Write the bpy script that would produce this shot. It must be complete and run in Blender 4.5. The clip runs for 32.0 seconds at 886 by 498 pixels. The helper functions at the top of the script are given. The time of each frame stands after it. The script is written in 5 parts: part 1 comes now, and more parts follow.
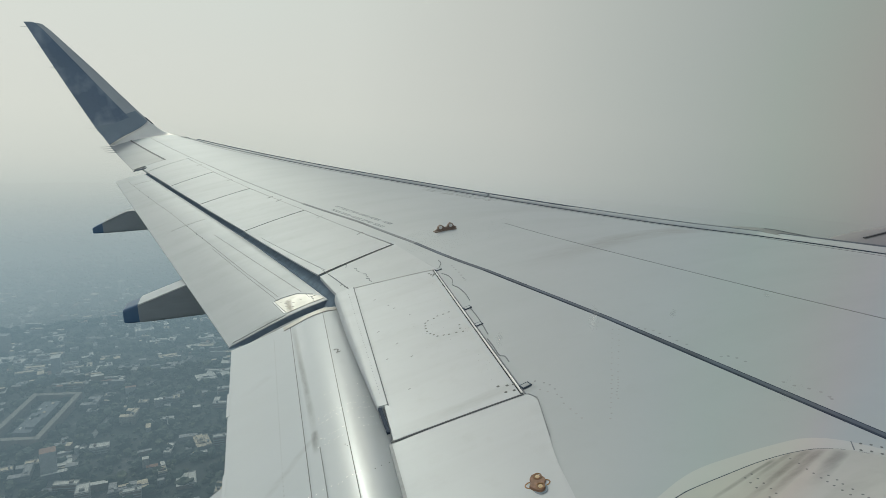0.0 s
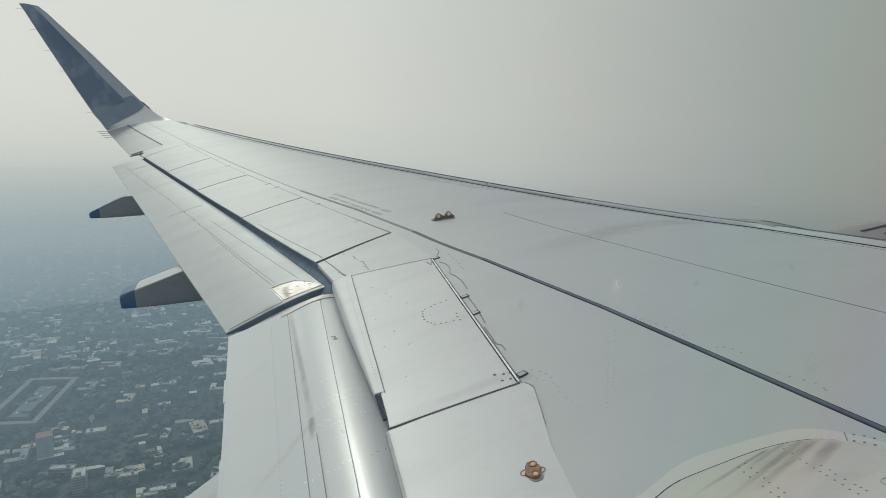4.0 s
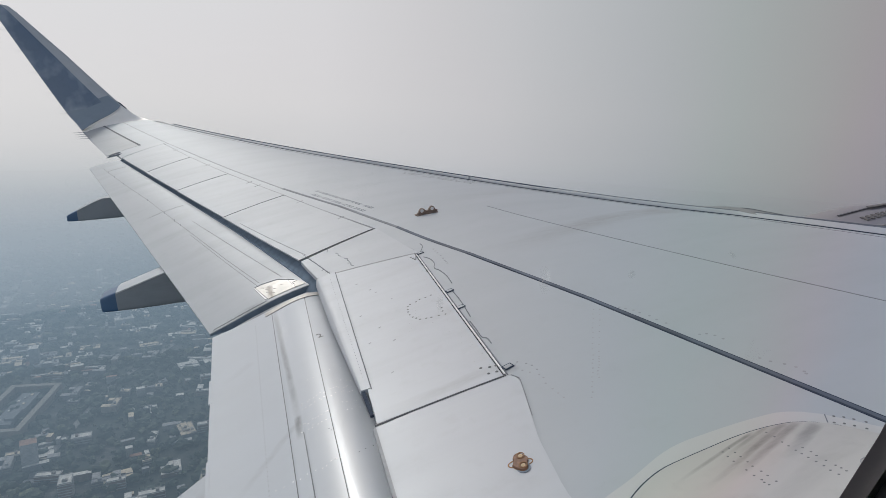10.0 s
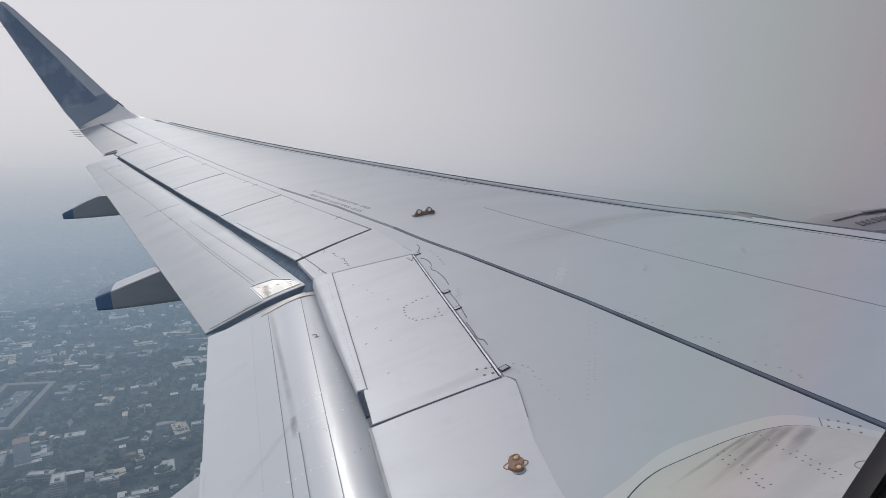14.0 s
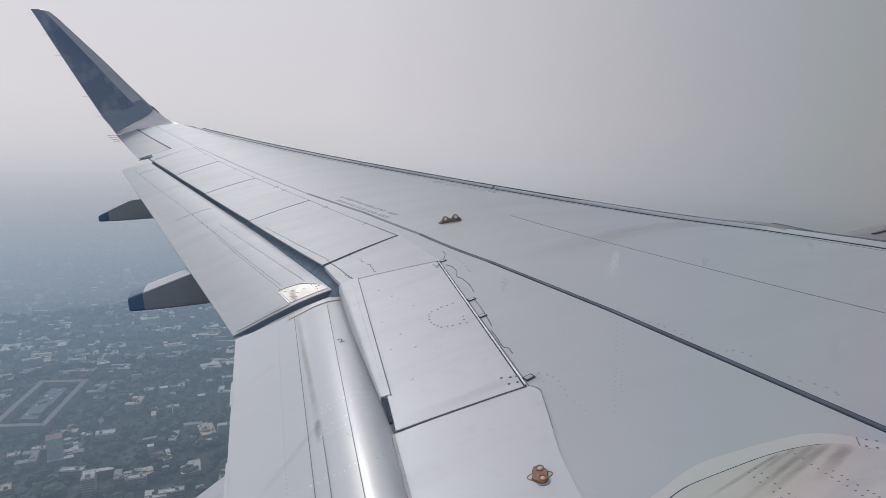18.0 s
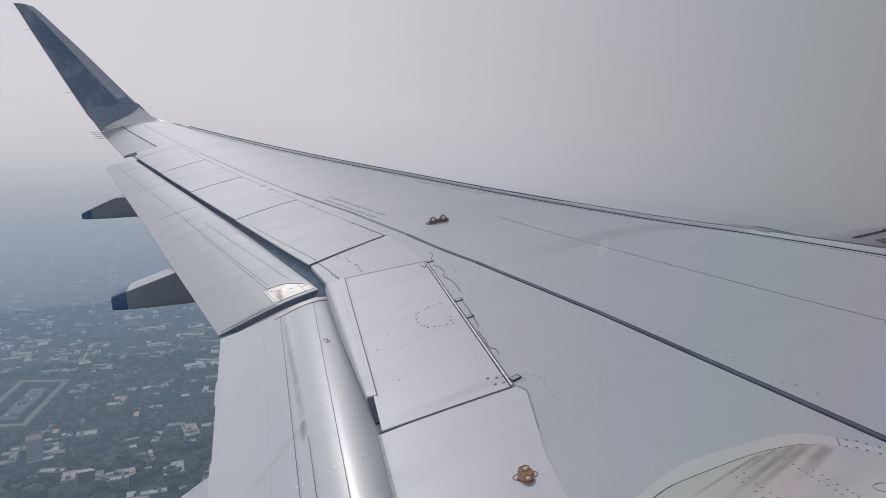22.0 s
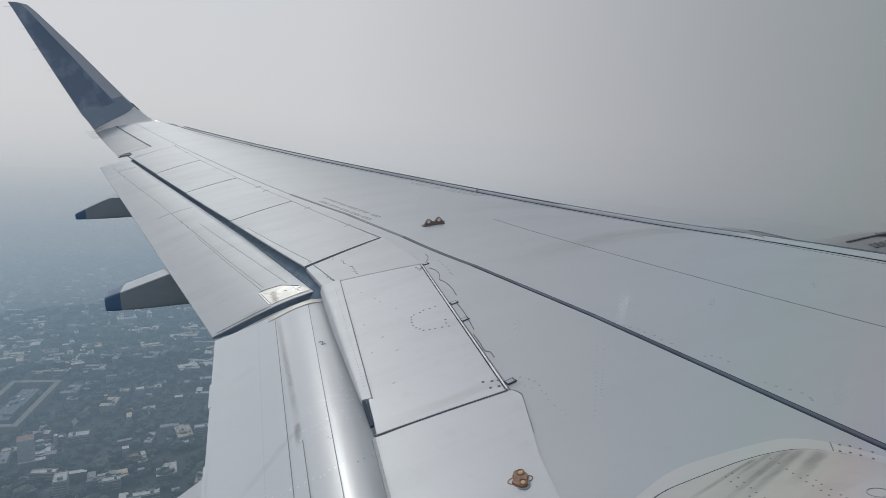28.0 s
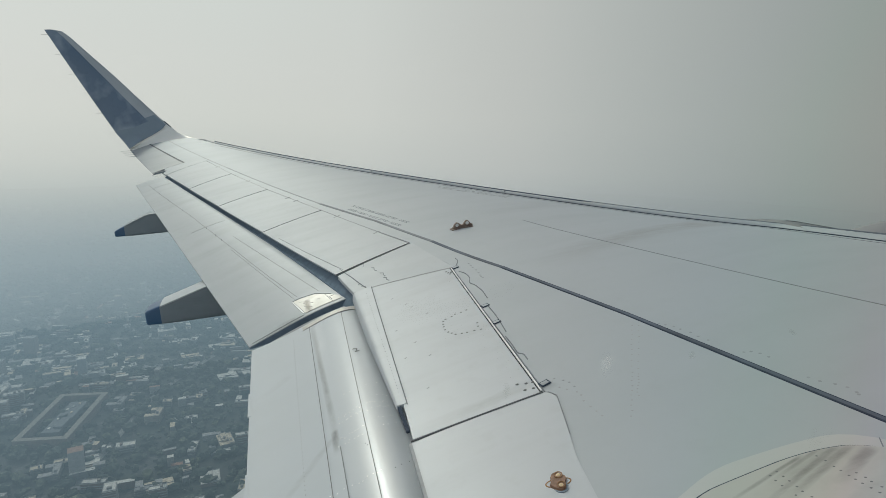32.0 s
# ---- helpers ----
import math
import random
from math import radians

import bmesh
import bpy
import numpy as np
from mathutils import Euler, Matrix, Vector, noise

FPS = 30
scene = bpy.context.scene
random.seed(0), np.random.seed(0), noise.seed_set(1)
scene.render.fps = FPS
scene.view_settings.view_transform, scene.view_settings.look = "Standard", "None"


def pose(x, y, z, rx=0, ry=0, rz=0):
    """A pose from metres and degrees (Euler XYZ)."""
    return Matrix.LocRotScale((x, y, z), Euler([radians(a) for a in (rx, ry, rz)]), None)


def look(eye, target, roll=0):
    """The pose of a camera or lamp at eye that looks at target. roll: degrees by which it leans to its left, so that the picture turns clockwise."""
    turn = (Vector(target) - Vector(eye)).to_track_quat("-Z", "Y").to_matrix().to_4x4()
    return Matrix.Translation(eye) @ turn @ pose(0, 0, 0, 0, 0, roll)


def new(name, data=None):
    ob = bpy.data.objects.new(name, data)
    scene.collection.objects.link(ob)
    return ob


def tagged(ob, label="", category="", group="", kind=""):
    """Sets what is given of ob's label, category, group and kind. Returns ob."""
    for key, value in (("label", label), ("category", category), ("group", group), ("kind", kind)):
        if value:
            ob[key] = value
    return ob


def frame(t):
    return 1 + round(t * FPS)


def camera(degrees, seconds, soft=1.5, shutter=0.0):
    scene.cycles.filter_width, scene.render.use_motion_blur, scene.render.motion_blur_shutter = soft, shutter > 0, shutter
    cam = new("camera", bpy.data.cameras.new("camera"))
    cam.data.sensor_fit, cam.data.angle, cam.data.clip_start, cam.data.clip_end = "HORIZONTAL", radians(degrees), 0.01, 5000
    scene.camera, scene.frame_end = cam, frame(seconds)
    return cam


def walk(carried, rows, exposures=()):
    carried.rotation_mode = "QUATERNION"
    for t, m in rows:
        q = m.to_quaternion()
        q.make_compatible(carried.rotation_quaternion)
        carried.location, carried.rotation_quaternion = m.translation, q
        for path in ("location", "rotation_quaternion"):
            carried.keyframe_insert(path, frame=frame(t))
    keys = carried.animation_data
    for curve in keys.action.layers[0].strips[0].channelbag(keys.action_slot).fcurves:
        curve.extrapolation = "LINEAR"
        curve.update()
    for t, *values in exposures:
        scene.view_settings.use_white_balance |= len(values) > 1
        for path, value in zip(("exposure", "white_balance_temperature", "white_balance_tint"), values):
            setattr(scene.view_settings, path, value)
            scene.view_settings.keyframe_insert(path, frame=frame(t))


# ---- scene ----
# ---------------------------------------------------------------- camera
# The aircraft's own axes: x towards the nose, y outboard along the left wing, z up. It climbs with its nose raised.
PITCH = 5.0
AC = pose(0, 0, 0, 0, -PITCH, 0)
GROUND = -450.0
cam = camera(74.0, 32.0, soft=0.85)
PATH = [
    (0, (-0.1073, 1.800, 1.450), (0.5148, 3.650, 1.013), -2.0),
    (0.5, (-0.1080, 1.795, 1.451), (0.5125, 3.647, 1.014), -1.9),
    (1, (-0.1150, 1.797, 1.449), (0.5052, 3.648, 1.010), -1.6),
    (1.5, (-0.1120, 1.798, 1.447), (0.5135, 3.646, 1.005), -1.5),
    (2, (-0.1140, 1.797, 1.449), (0.5105, 3.646, 1.007), -1.6),
    (2.5, (-0.1150, 1.796, 1.452), (0.5105, 3.643, 1.008), -1.4),
    (3, (-0.1130, 1.798, 1.449), (0.5095, 3.647, 1.004), -1.5),
    (3.5, (-0.1096, 1.802, 1.447), (0.5126, 3.644, 0.974), -1.4),
    (5.5, (-0.1124, 1.804, 1.443), (0.5324, 3.637, 0.969), -1.2),
    (6, (-0.1070, 1.807, 1.445), (0.5390, 3.634, 0.952), -1.4),
    (6.5, (-0.1073, 1.806, 1.446), (0.5348, 3.635, 0.950), -1.0),
    (7, (-0.1080, 1.805, 1.448), (0.5350, 3.637, 0.969), -1.0),
    (7.5, (-0.1250, 1.798, 1.445), (0.5305, 3.632, 0.985), -0.8),
    (8, (-0.1030, 1.809, 1.444), (0.5620, 3.635, 0.971), -1.4),
    (8.5, (-0.1120, 1.806, 1.440), (0.5745, 3.626, 0.970), -1.6),
    (9, (-0.1103, 1.805, 1.443), (0.5768, 3.622, 0.963), -1.6),
    (9.5, (-0.0988, 1.805, 1.449), (0.5837, 3.624, 0.972), -2.3),
    (10, (-0.0986, 1.805, 1.444), (0.5730, 3.623, 0.951), -2.4),
    (10.5, (-0.0999, 1.802, 1.450), (0.5698, 3.625, 0.971), -2.1),
    (11, (-0.0996, 1.803, 1.448), (0.5780, 3.624, 0.974), -1.9),
    (11.5, (-0.1028, 1.800, 1.450), (0.5728, 3.621, 0.971), -2.0),
    (12, (-0.1032, 1.803, 1.445), (0.5765, 3.623, 0.970), -1.7),
    (12.5, (-0.1082, 1.804, 1.438), (0.5729, 3.623, 0.964), -1.8),
    (13, (-0.1041, 1.804, 1.444), (0.5748, 3.624, 0.968), -1.7),
    (13.5, (-0.1058, 1.801, 1.449), (0.5745, 3.619, 0.966), -2.0),
    (14, (-0.1020, 1.805, 1.443), (0.5812, 3.620, 0.954), -1.8),
    (14.5, (-0.0960, 1.808, 1.439), (0.5813, 3.626, 0.954), -1.5),
    (16.5, (-0.0963, 1.813, 1.435), (0.5691, 3.637, 0.955), -1.4),
    (17, (-0.0900, 1.816, 1.443), (0.5620, 3.645, 0.965), -1.1),
    (17.5, (-0.1040, 1.815, 1.431), (0.5470, 3.646, 0.958), -0.9),
    (18, (-0.1030, 1.810, 1.439), (0.5010, 3.660, 0.977), -1.5),
    (18.5, (-0.1090, 1.814, 1.436), (0.5120, 3.656, 0.965), -0.9),
    (19, (-0.1070, 1.816, 1.431), (0.5270, 3.655, 0.965), -0.9),
    (19.5, (-0.1050, 1.810, 1.434), (0.5370, 3.646, 0.970), -1.1),
    (20, (-0.1044, 1.811, 1.429), (0.5420, 3.647, 0.966), -1.3),
    (20.5, (-0.1030, 1.812, 1.427), (0.5410, 3.649, 0.968), -0.9),
    (21, (-0.1023, 1.811, 1.431), (0.5433, 3.647, 0.968), -1.1),
    (21.5, (-0.1040, 1.812, 1.436), (0.5440, 3.647, 0.974), -1.0),
    (22, (-0.1040, 1.809, 1.437), (0.5410, 3.645, 0.977), -0.8),
    (22.5, (-0.1040, 1.813, 1.437), (0.5450, 3.648, 0.977), -0.7),
    (23, (-0.1020, 1.812, 1.440), (0.5490, 3.647, 0.984), -0.8),
    (23.5, (-0.1160, 1.814, 1.435), (0.5390, 3.651, 0.993), -0.6),
    (24, (-0.1110, 1.808, 1.441), (0.5430, 3.646, 1.000), -0.7),
    (24.5, (-0.1080, 1.808, 1.443), (0.5430, 3.645, 0.995), -0.8),
    (25, (-0.1170, 1.810, 1.435), (0.5410, 3.645, 0.990), -0.4),
    (25.5, (-0.1110, 1.808, 1.443), (0.5440, 3.643, 0.992), -0.7),
    (27.5, (-0.1140, 1.812, 1.439), (0.5440, 3.643, 0.977), -0.5),
    (28, (-0.1060, 1.813, 1.444), (0.5550, 3.645, 0.989), -0.4),
    (28.5, (-0.1100, 1.814, 1.431), (0.5610, 3.644, 0.978), -0.3),
    (29, (-0.1080, 1.814, 1.433), (0.5610, 3.646, 0.988), -0.3),
    (29.5, (-0.1050, 1.810, 1.434), (0.5670, 3.642, 0.996), -0.5),
    (30, (-0.1010, 1.812, 1.437), (0.5800, 3.641, 0.999), -0.7),
    (30.5, (-0.1029, 1.811, 1.432), (0.5782, 3.644, 1.009), -1.8),
    (31, (-0.1040, 1.822, 1.434), (0.5270, 3.667, 0.989), -2.3),
    (31.5, (-0.1020, 1.814, 1.449), (0.4560, 3.674, 0.971), -4.2),
    (32, (-0.1030, 1.805, 1.456), (0.4630, 3.671, 1.012), -3.3),
]
EXPOSURES = [(0.0, -0.14, 6290, -7), (3.0, -0.13, 6290, -6), (7.0, -0.11, 6230, -2), (9.0, -0.09, 6030, 3), (10.0, -0.10, 6060, 5), (13.0, -0.09, 5960, 8), (17.0, -0.19, 5970, 8), (19.0, -0.14, 5985, 10), (20.2, -0.15, 5980, 10),
             (21.0, -0.28, 5965, 11), (23.0, -0.17, 5970, 9), (24.0, -0.14, 5960, 6), (28.0, -0.23, 5930, 4), (30.0, -0.20, 5940, 4), (31.0, -0.22, 5960, 4), (32.0, -0.21, 6170, -5)]
walk(cam, [(t, AC @ look(e, g, r)) for t, e, g, r in PATH], EXPOSURES)

# ---------------------------------------------------------------- light
SUN = (AC.to_3x3() @ Vector((-0.12, 0.74, 0.66))).normalized()
elev, azim = math.asin(SUN.z), math.atan2(SUN.x, SUN.y)
world = bpy.data.worlds.new("sky")
scene.world = world
world.use_nodes = True
wt = world.node_tree
wt.nodes.clear()
sky = wt.nodes.new("ShaderNodeTexSky")
sky.sky_type, sky.sun_disc = "NISHITA", False
sky.sun_elevation, sky.sun_rotation = elev, azim
sky.altitude, sky.air_density, sky.dust_density, sky.ozone_density = 450, 1.0, 9.0, 1.0
bg = wt.nodes.new("ShaderNodeBackground")
bg.inputs[1].default_value = 0.10
wo = wt.nodes.new("ShaderNodeOutputWorld")
wt.links.new(sky.outputs[0], bg.inputs[0])
wt.links.new(bg.outputs[0], wo.inputs[0])
sun = new("sun", bpy.data.lights.new("sun", "SUN"))
sun.data.energy, sun.data.angle, sun.data.color = 0.9, radians(6), (1.0, 0.985, 0.955)
sun.matrix_basis = look((0, 0, 0), -SUN)


# ---------------------------------------------------------------- materials
def shader(name):
    m = bpy.data.materials.new(name)
    m.use_nodes = True
    nt = m.node_tree
    nt.nodes.clear()
    out = nt.nodes.new("ShaderNodeOutputMaterial")
    b = nt.nodes.new("ShaderNodeBsdfPrincipled")
    nt.links.new(b.outputs[0], out.inputs[0])
    return m, nt, b, out


def noise_tex(nt, scale, detail=4, stretch=(1, 1, 1), rough=0.55):
    co = nt.nodes.new("ShaderNodeTexCoord")
    mp = nt.nodes.new("ShaderNodeMapping")
    mp.inputs["Scale"].default_value = stretch
    n = nt.nodes.new("ShaderNodeTexNoise")
    n.inputs["Scale"].default_value, n.inputs["Detail"].default_value, n.inputs["Roughness"].default_value = scale, detail, rough
    nt.links.new(co.outputs["Object"], mp.inputs[0])
    nt.links.new(mp.outputs[0], n.inputs[0])
    return n.outputs[0]


def ramp(nt, src, stops):
    r = nt.nodes.new("ShaderNodeValToRGB")
    els = r.color_ramp.elements
    els.remove(els[1])
    for k, (p, c) in enumerate(stops):
        e = els[0] if k == 0 else els.new(p)
        e.position, e.color = p, (*c, 1)
    nt.links.new(src, r.inputs[0])
    return r.outputs[0]


def mix(nt, fac, a, b, mode="MIX"):
    n = nt.nodes.new("ShaderNodeMix")
    n.data_type, n.blend_type = "RGBA", mode
    for sock, v in ((n.inputs[0], fac), (n.inputs[6], a), (n.inputs[7], b)):
        if isinstance(v, (int, float)):
            sock.default_value = v
        elif isinstance(v, tuple):
            sock.default_value = (*v, 1)
        else:
            nt.links.new(v, sock)
    return n.outputs[2]


def bump(nt, b, src, strength, dist=0.002):
    n = nt.nodes.new("ShaderNodeBump")
    n.inputs["Strength"].default_value, n.inputs["Distance"].default_value = strength, dist
    nt.links.new(src, n.inputs["Height"])
    nt.links.new(n.outputs[0], b.inputs["Normal"])


def calc(nt, op, *args, clamp=False):
    n = nt.nodes.new("ShaderNodeMath")
    n.operation, n.use_clamp = op, clamp
    for k, v in enumerate(args):
        if isinstance(v, (int, float)):
            n.inputs[k].default_value = v
        else:
            nt.links.new(v, n.inputs[k])
    return n.outputs[0]


def smear(nt, p0, p1, width, strength, grain=14.0):
    """A soft smear of another tone in plan from p0 to p1 (x, y), ragged along its length."""
    co = nt.nodes.new("ShaderNodeTexCoord")
    sep = nt.nodes.new("ShaderNodeSeparateXYZ")
    nt.links.new(co.outputs["Object"], sep.inputs[0])
    x, y = sep.outputs[0], sep.outputs[1]
    ln = math.hypot(p1[0] - p0[0], p1[1] - p0[1])
    dx, dy = (p1[0] - p0[0]) / ln, (p1[1] - p0[1]) / ln
    along = calc(nt, "ADD", calc(nt, "MULTIPLY", calc(nt, "SUBTRACT", x, p0[0]), dx), calc(nt, "MULTIPLY", calc(nt, "SUBTRACT", y, p0[1]), dy))
    across = calc(nt, "ADD", calc(nt, "MULTIPLY", calc(nt, "SUBTRACT", x, p0[0]), -dy / width), calc(nt, "MULTIPLY", calc(nt, "SUBTRACT", y, p0[1]), dx / width))
    st = (0.25, 1.0, 1.0) if abs(dx) > abs(dy) else (1.0, 0.25, 1.0)
    wav = calc(nt, "MULTIPLY_ADD", noise_tex(nt, 6.0, 3, st), 1.4, -0.7)
    across = calc(nt, "ADD", across, wav)
    hump = calc(nt, "POWER", calc(nt, "SUBTRACT", 1.0, calc(nt, "MULTIPLY", across, across), clamp=True), 1.3)
    a = calc(nt, "MULTIPLY", along, 8.0 / ln, clamp=True)
    b = calc(nt, "MULTIPLY", calc(nt, "SUBTRACT", ln, along), 2.0 / ln, clamp=True)
    g = calc(nt, "MULTIPLY_ADD", noise_tex(nt, grain, 7, st, 0.7), 2.0, -0.45, clamp=True)
    return calc(nt, "MULTIPLY", calc(nt, "MULTIPLY", calc(nt, "MULTIPLY", a, b), hump), calc(nt, "MULTIPLY", g, strength), clamp=True)


def paint(name, col, rough=0.38, dirt=0.10, streak=True, metal=0.0, wave=0.25, coat=0.0, smears=(), flow_scale=(0.5, 2.2, 1.0), fleck=0.35):
    """Aircraft paint: airflow streaks along x, fine grime, faint skin waviness."""
    m, nt, b, out = shader(name)
    fine = noise_tex(nt, 9.0, 6)
    broad = noise_tex(nt, 0.9, 3)
    flow = noise_tex(nt, 1.6, 4, flow_scale) if streak else noise_tex(nt, 3.0, 5)
    dark = tuple(c * (1 - dirt * 2.2) * f for c, f in zip(col, (1.0, 0.99, 0.96)))
    c1 = mix(nt, ramp(nt, flow, [(0.45, (0, 0, 0)), (0.85, (0.35, 0.35, 0.35))]), col, dark)
    c2 = mix(nt, ramp(nt, broad, [(0.35, (0, 0, 0)), (0.75, (dirt * 3, dirt * 3, dirt * 3))]), c1, tuple(c * (1 - dirt) for c in col))
    c3 = mix(nt, ramp(nt, fine, [(0.55, (0, 0, 0)), (0.85, (fleck, fleck, fleck))]), c2, dark)
    for p0, p1, width, strength, tone in smears:
        c3 = mix(nt, smear(nt, p0, p1, width, strength), c3, tone if isinstance(tone, tuple) else tuple(tone * f for f in (0.97, 1.0, 1.04)))
    nt.links.new(c3, b.inputs["Base Color"])
    nt.links.new(ramp(nt, flow, [(0.3, (rough * 0.92,) * 3), (0.8, (min(1, rough * 1.15),) * 3)]), b.inputs["Roughness"])
    b.inputs["Metallic"].default_value = metal
    b.inputs["Coat Weight"].default_value, b.inputs["Coat Roughness"].default_value = coat, 0.12
    bump(nt, b, noise_tex(nt, 1.6, 2), wave, 0.01)
    return m


def plain(name, col, rough=0.5, metal=0.0, scale=12.0, vary=0.18, spec=0.5):
    m, nt, b, out = shader(name)
    n = noise_tex(nt, scale, 5)
    nt.links.new(mix(nt, ramp(nt, n, [(0.3, (0, 0, 0)), (0.75, (1, 1, 1))]), tuple(c * (1 - vary) for c in col), tuple(min(1, c * (1 + vary)) for c in col)), b.inputs["Base Color"])
    b.inputs["Roughness"].default_value, b.inputs["Metallic"].default_value = rough, metal
    b.inputs["Specular IOR Level"].default_value = spec
    return m


# the first smear is a broad darker band across the upper skin
SKIN = paint("wing_grey_paint", (0.402, 0.432, 0.460), 0.50, 0.036, smears=[((3.95, 6.15), (1.70, 5.72), 0.20, 0.8, (0.27, 0.26, 0.27)), ((1.15, 4.20), (0.95, 4.12), 0.06, 0.6, 0.2), ((3.6, 7.6), (1.4, 7.3), 0.22, 0.30, 0.28)])
SPOILER = paint("spoiler_white_paint", (0.480, 0.508, 0.540), 0.44, 0.10, wave=0.5, flow_scale=(0.35, 4.6, 1.0), smears=[((1.10, 4.24), (0.45, 4.22), 0.05, 0.65, 0.32), ((1.20, 5.02), (0.66, 4.95), 0.06, 0.35, 0.36), ((1.25, 5.95), (0.72, 5.85), 0.07, 0.30, 0.36)])
# the aileron is drawn a tone greyer than the upper skin
AILP = paint("aileron_grey_tone", (0.36, 0.378, 0.40), 0.5, 0.08)
# darker copy of the white paint, toned against the outer panels' stronger reflections
FLAPO = paint("outer_toned_white", (0.415, 0.442, 0.470), 0.50, 0.10, flow_scale=(0.4, 3.0, 1.0), smears=[((0.12, 6.52), (-0.24, 6.49), 0.06, 0.7, 0.22), ((-0.10, 8.1), (-0.65, 8.0), 0.14, 0.4, 0.33), ((-0.45, 9.3), (-1.05, 9.2), 0.12, 0.35, 0.33), ((-1.0, 11.2), (-1.45, 11.1), 0.14, 0.35, 0.33), ((0.56, 8.80), (-0.02, 8.62), 0.06, 0.4, 0.33), ((0.30, 9.6), (-0.30, 9.45), 0.10, 0.3, 0.34), ((-0.22, 11.2), (-0.80, 11.0), 0.10, 0.35, 0.34)])
FLAP = paint("flap_white_paint", (0.495, 0.525, 0.56), 0.315, 0.05, coat=0.22, wave=0.3, fleck=0.10, smears=[((0.155, 6.28), (0.108, 4.40), 0.022, 1.3, 0.22), ((0.185, 6.30), (0.15, 5.2), 0.05, 0.9, 0.62), ((0.125, 4.62), (-0.24, 4.28), 0.030, 0.5, 0.30), ((0.113, 4.66), (0.100, 4.44), 0.020, 1.2, 0.20), ((-0.05, 5.6), (-0.3, 5.45), 0.05, 0.35, 0.36)])
FAIRED = paint("fairing_grey_paint", (0.232, 0.265, 0.300), 0.45, 0.12, smears=[((-1.2, 8.0), (-0.3, 8.0), 0.06, 0.4, 0.10)])
TIPBLUE = paint("blue_paint", (0.050, 0.110, 0.215), 0.40, 0.10)
WLMID = paint("winglet_slate_paint", (0.250, 0.305, 0.370), 0.42, 0.12)
WLBLUE = paint("winglet_blue_paint", (0.135, 0.188, 0.275), 0.36, 0.14)
nt = WLBLUE.node_tree
# cloud reflections painted into the blue as soft paler patches
cloud_reflection = ramp(nt, noise_tex(nt, 2.1, 3, (1, 1, 0.8), 0.5), [(0.46, (0, 0, 0)), (0.64, (0.9, 0.9, 0.9))])
nt.links.new(mix(nt, cloud_reflection, nt.nodes["Principled BSDF"].inputs["Base Color"].links[0].from_socket, (0.27, 0.325, 0.41)), nt.nodes["Principled BSDF"].inputs["Base Color"])
WLGREY = paint("winglet_pale_paint", (0.47, 0.50, 0.54), 0.40, 0.14)
SEAL = plain("dark_sealant", (0.052, 0.067, 0.096), 0.9, spec=0.15)
SEALG = plain("grey_sealant", (0.085, 0.105, 0.140), 0.7, 0.0, 3.0, 0.35)
BAY = plain("dark_bay", (0.075, 0.092, 0.115), 0.95, spec=0.1)
LINE = plain("panel_joint", (0.095, 0.103, 0.115), 0.7)
GREYSEAL = plain("faded_sealant", (0.185, 0.200, 0.222), 0.7, 0.0, 3.0, 0.2)
COIN = plain("pale_ochre_paint", (0.58, 0.44, 0.25), 0.5, 0.0, 60, 0.2)
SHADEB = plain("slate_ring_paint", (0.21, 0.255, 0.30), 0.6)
FAINT = plain("faint_joint", (0.23, 0.24, 0.25), 0.7)
SOFTR = plain("painted_rivet", (0.315, 0.33, 0.345), 0.6)
SLATE = plain("gap_slate", (0.185, 0.235, 0.295), 0.95, spec=0.05)
WEDGE = paint("wedge_grey_paint", (0.435, 0.463, 0.490), 0.48, 0.07)
SOFT = plain("soft_stain", (0.36, 0.37, 0.38), 0.6)
ROOTP = paint("root_paint", (0.442, 0.438, 0.420), 0.5, 0.14, fleck=0.40, smears=[(a, b, w, k, (0.142, 0.144, 0.135)) for a, b, w, k in (((1.62, 3.222), (1.20, 3.160), 0.010, 1.0), ((1.69, 3.220), (1.40, 3.165), 0.012, 0.7), ((1.76, 3.20), (1.25, 3.080), 0.015, 0.9), ((1.80, 3.18), (1.38, 3.065), 0.020, 0.9), ((1.84, 3.14), (1.55, 3.03), 0.030, 0.8), ((1.78, 3.19), (1.30, 3.10), 0.060, 0.55), ((1.80, 2.98), (1.2, 2.85), 0.05, 0.25))])
SKIRT = paint("skirt_paint", (0.497, 0.505, 0.500), 0.5, 0.06)
HINGEW = plain("hinge_white", (0.86, 0.87, 0.88), 0.35)
SILVER = plain("hinge_silver", (0.50, 0.51, 0.52), 0.5, 0.3)
METAL = paint("bare_metal", (0.50, 0.485, 0.46), 0.48, 0.22, metal=0.25, fleck=0.8, smears=[((0.15, 6.74), (0.165, 6.44), 0.035, 1.6, (0.20, 0.18, 0.16)), ((0.13, 6.50), (0.44, 6.49), 0.03, 1.4, (0.16, 0.15, 0.14)), ((0.26, 6.70), (0.24, 6.5), 0.05, 0.7, (0.28, 0.26, 0.24))])
DULL = plain("dull_metal", (0.35, 0.34, 0.33), 0.45, 0.8, 40, 0.3)
RIVET = plain("rivet_dark", (0.17, 0.175, 0.18), 0.6)
RIVETL = plain("rivet_bright", (0.75, 0.75, 0.74), 0.3, 0.6)
MARK = plain("grey_stencil", (0.20, 0.21, 0.22), 0.7)
OCHRE = plain("ochre_marking", (0.27, 0.135, 0.045), 0.6, 0.0, 40, 0.25)
SOCKB = plain("rusty_brown_paint", (0.215, 0.118, 0.072), 0.6, 0.0, 60, 0.3)
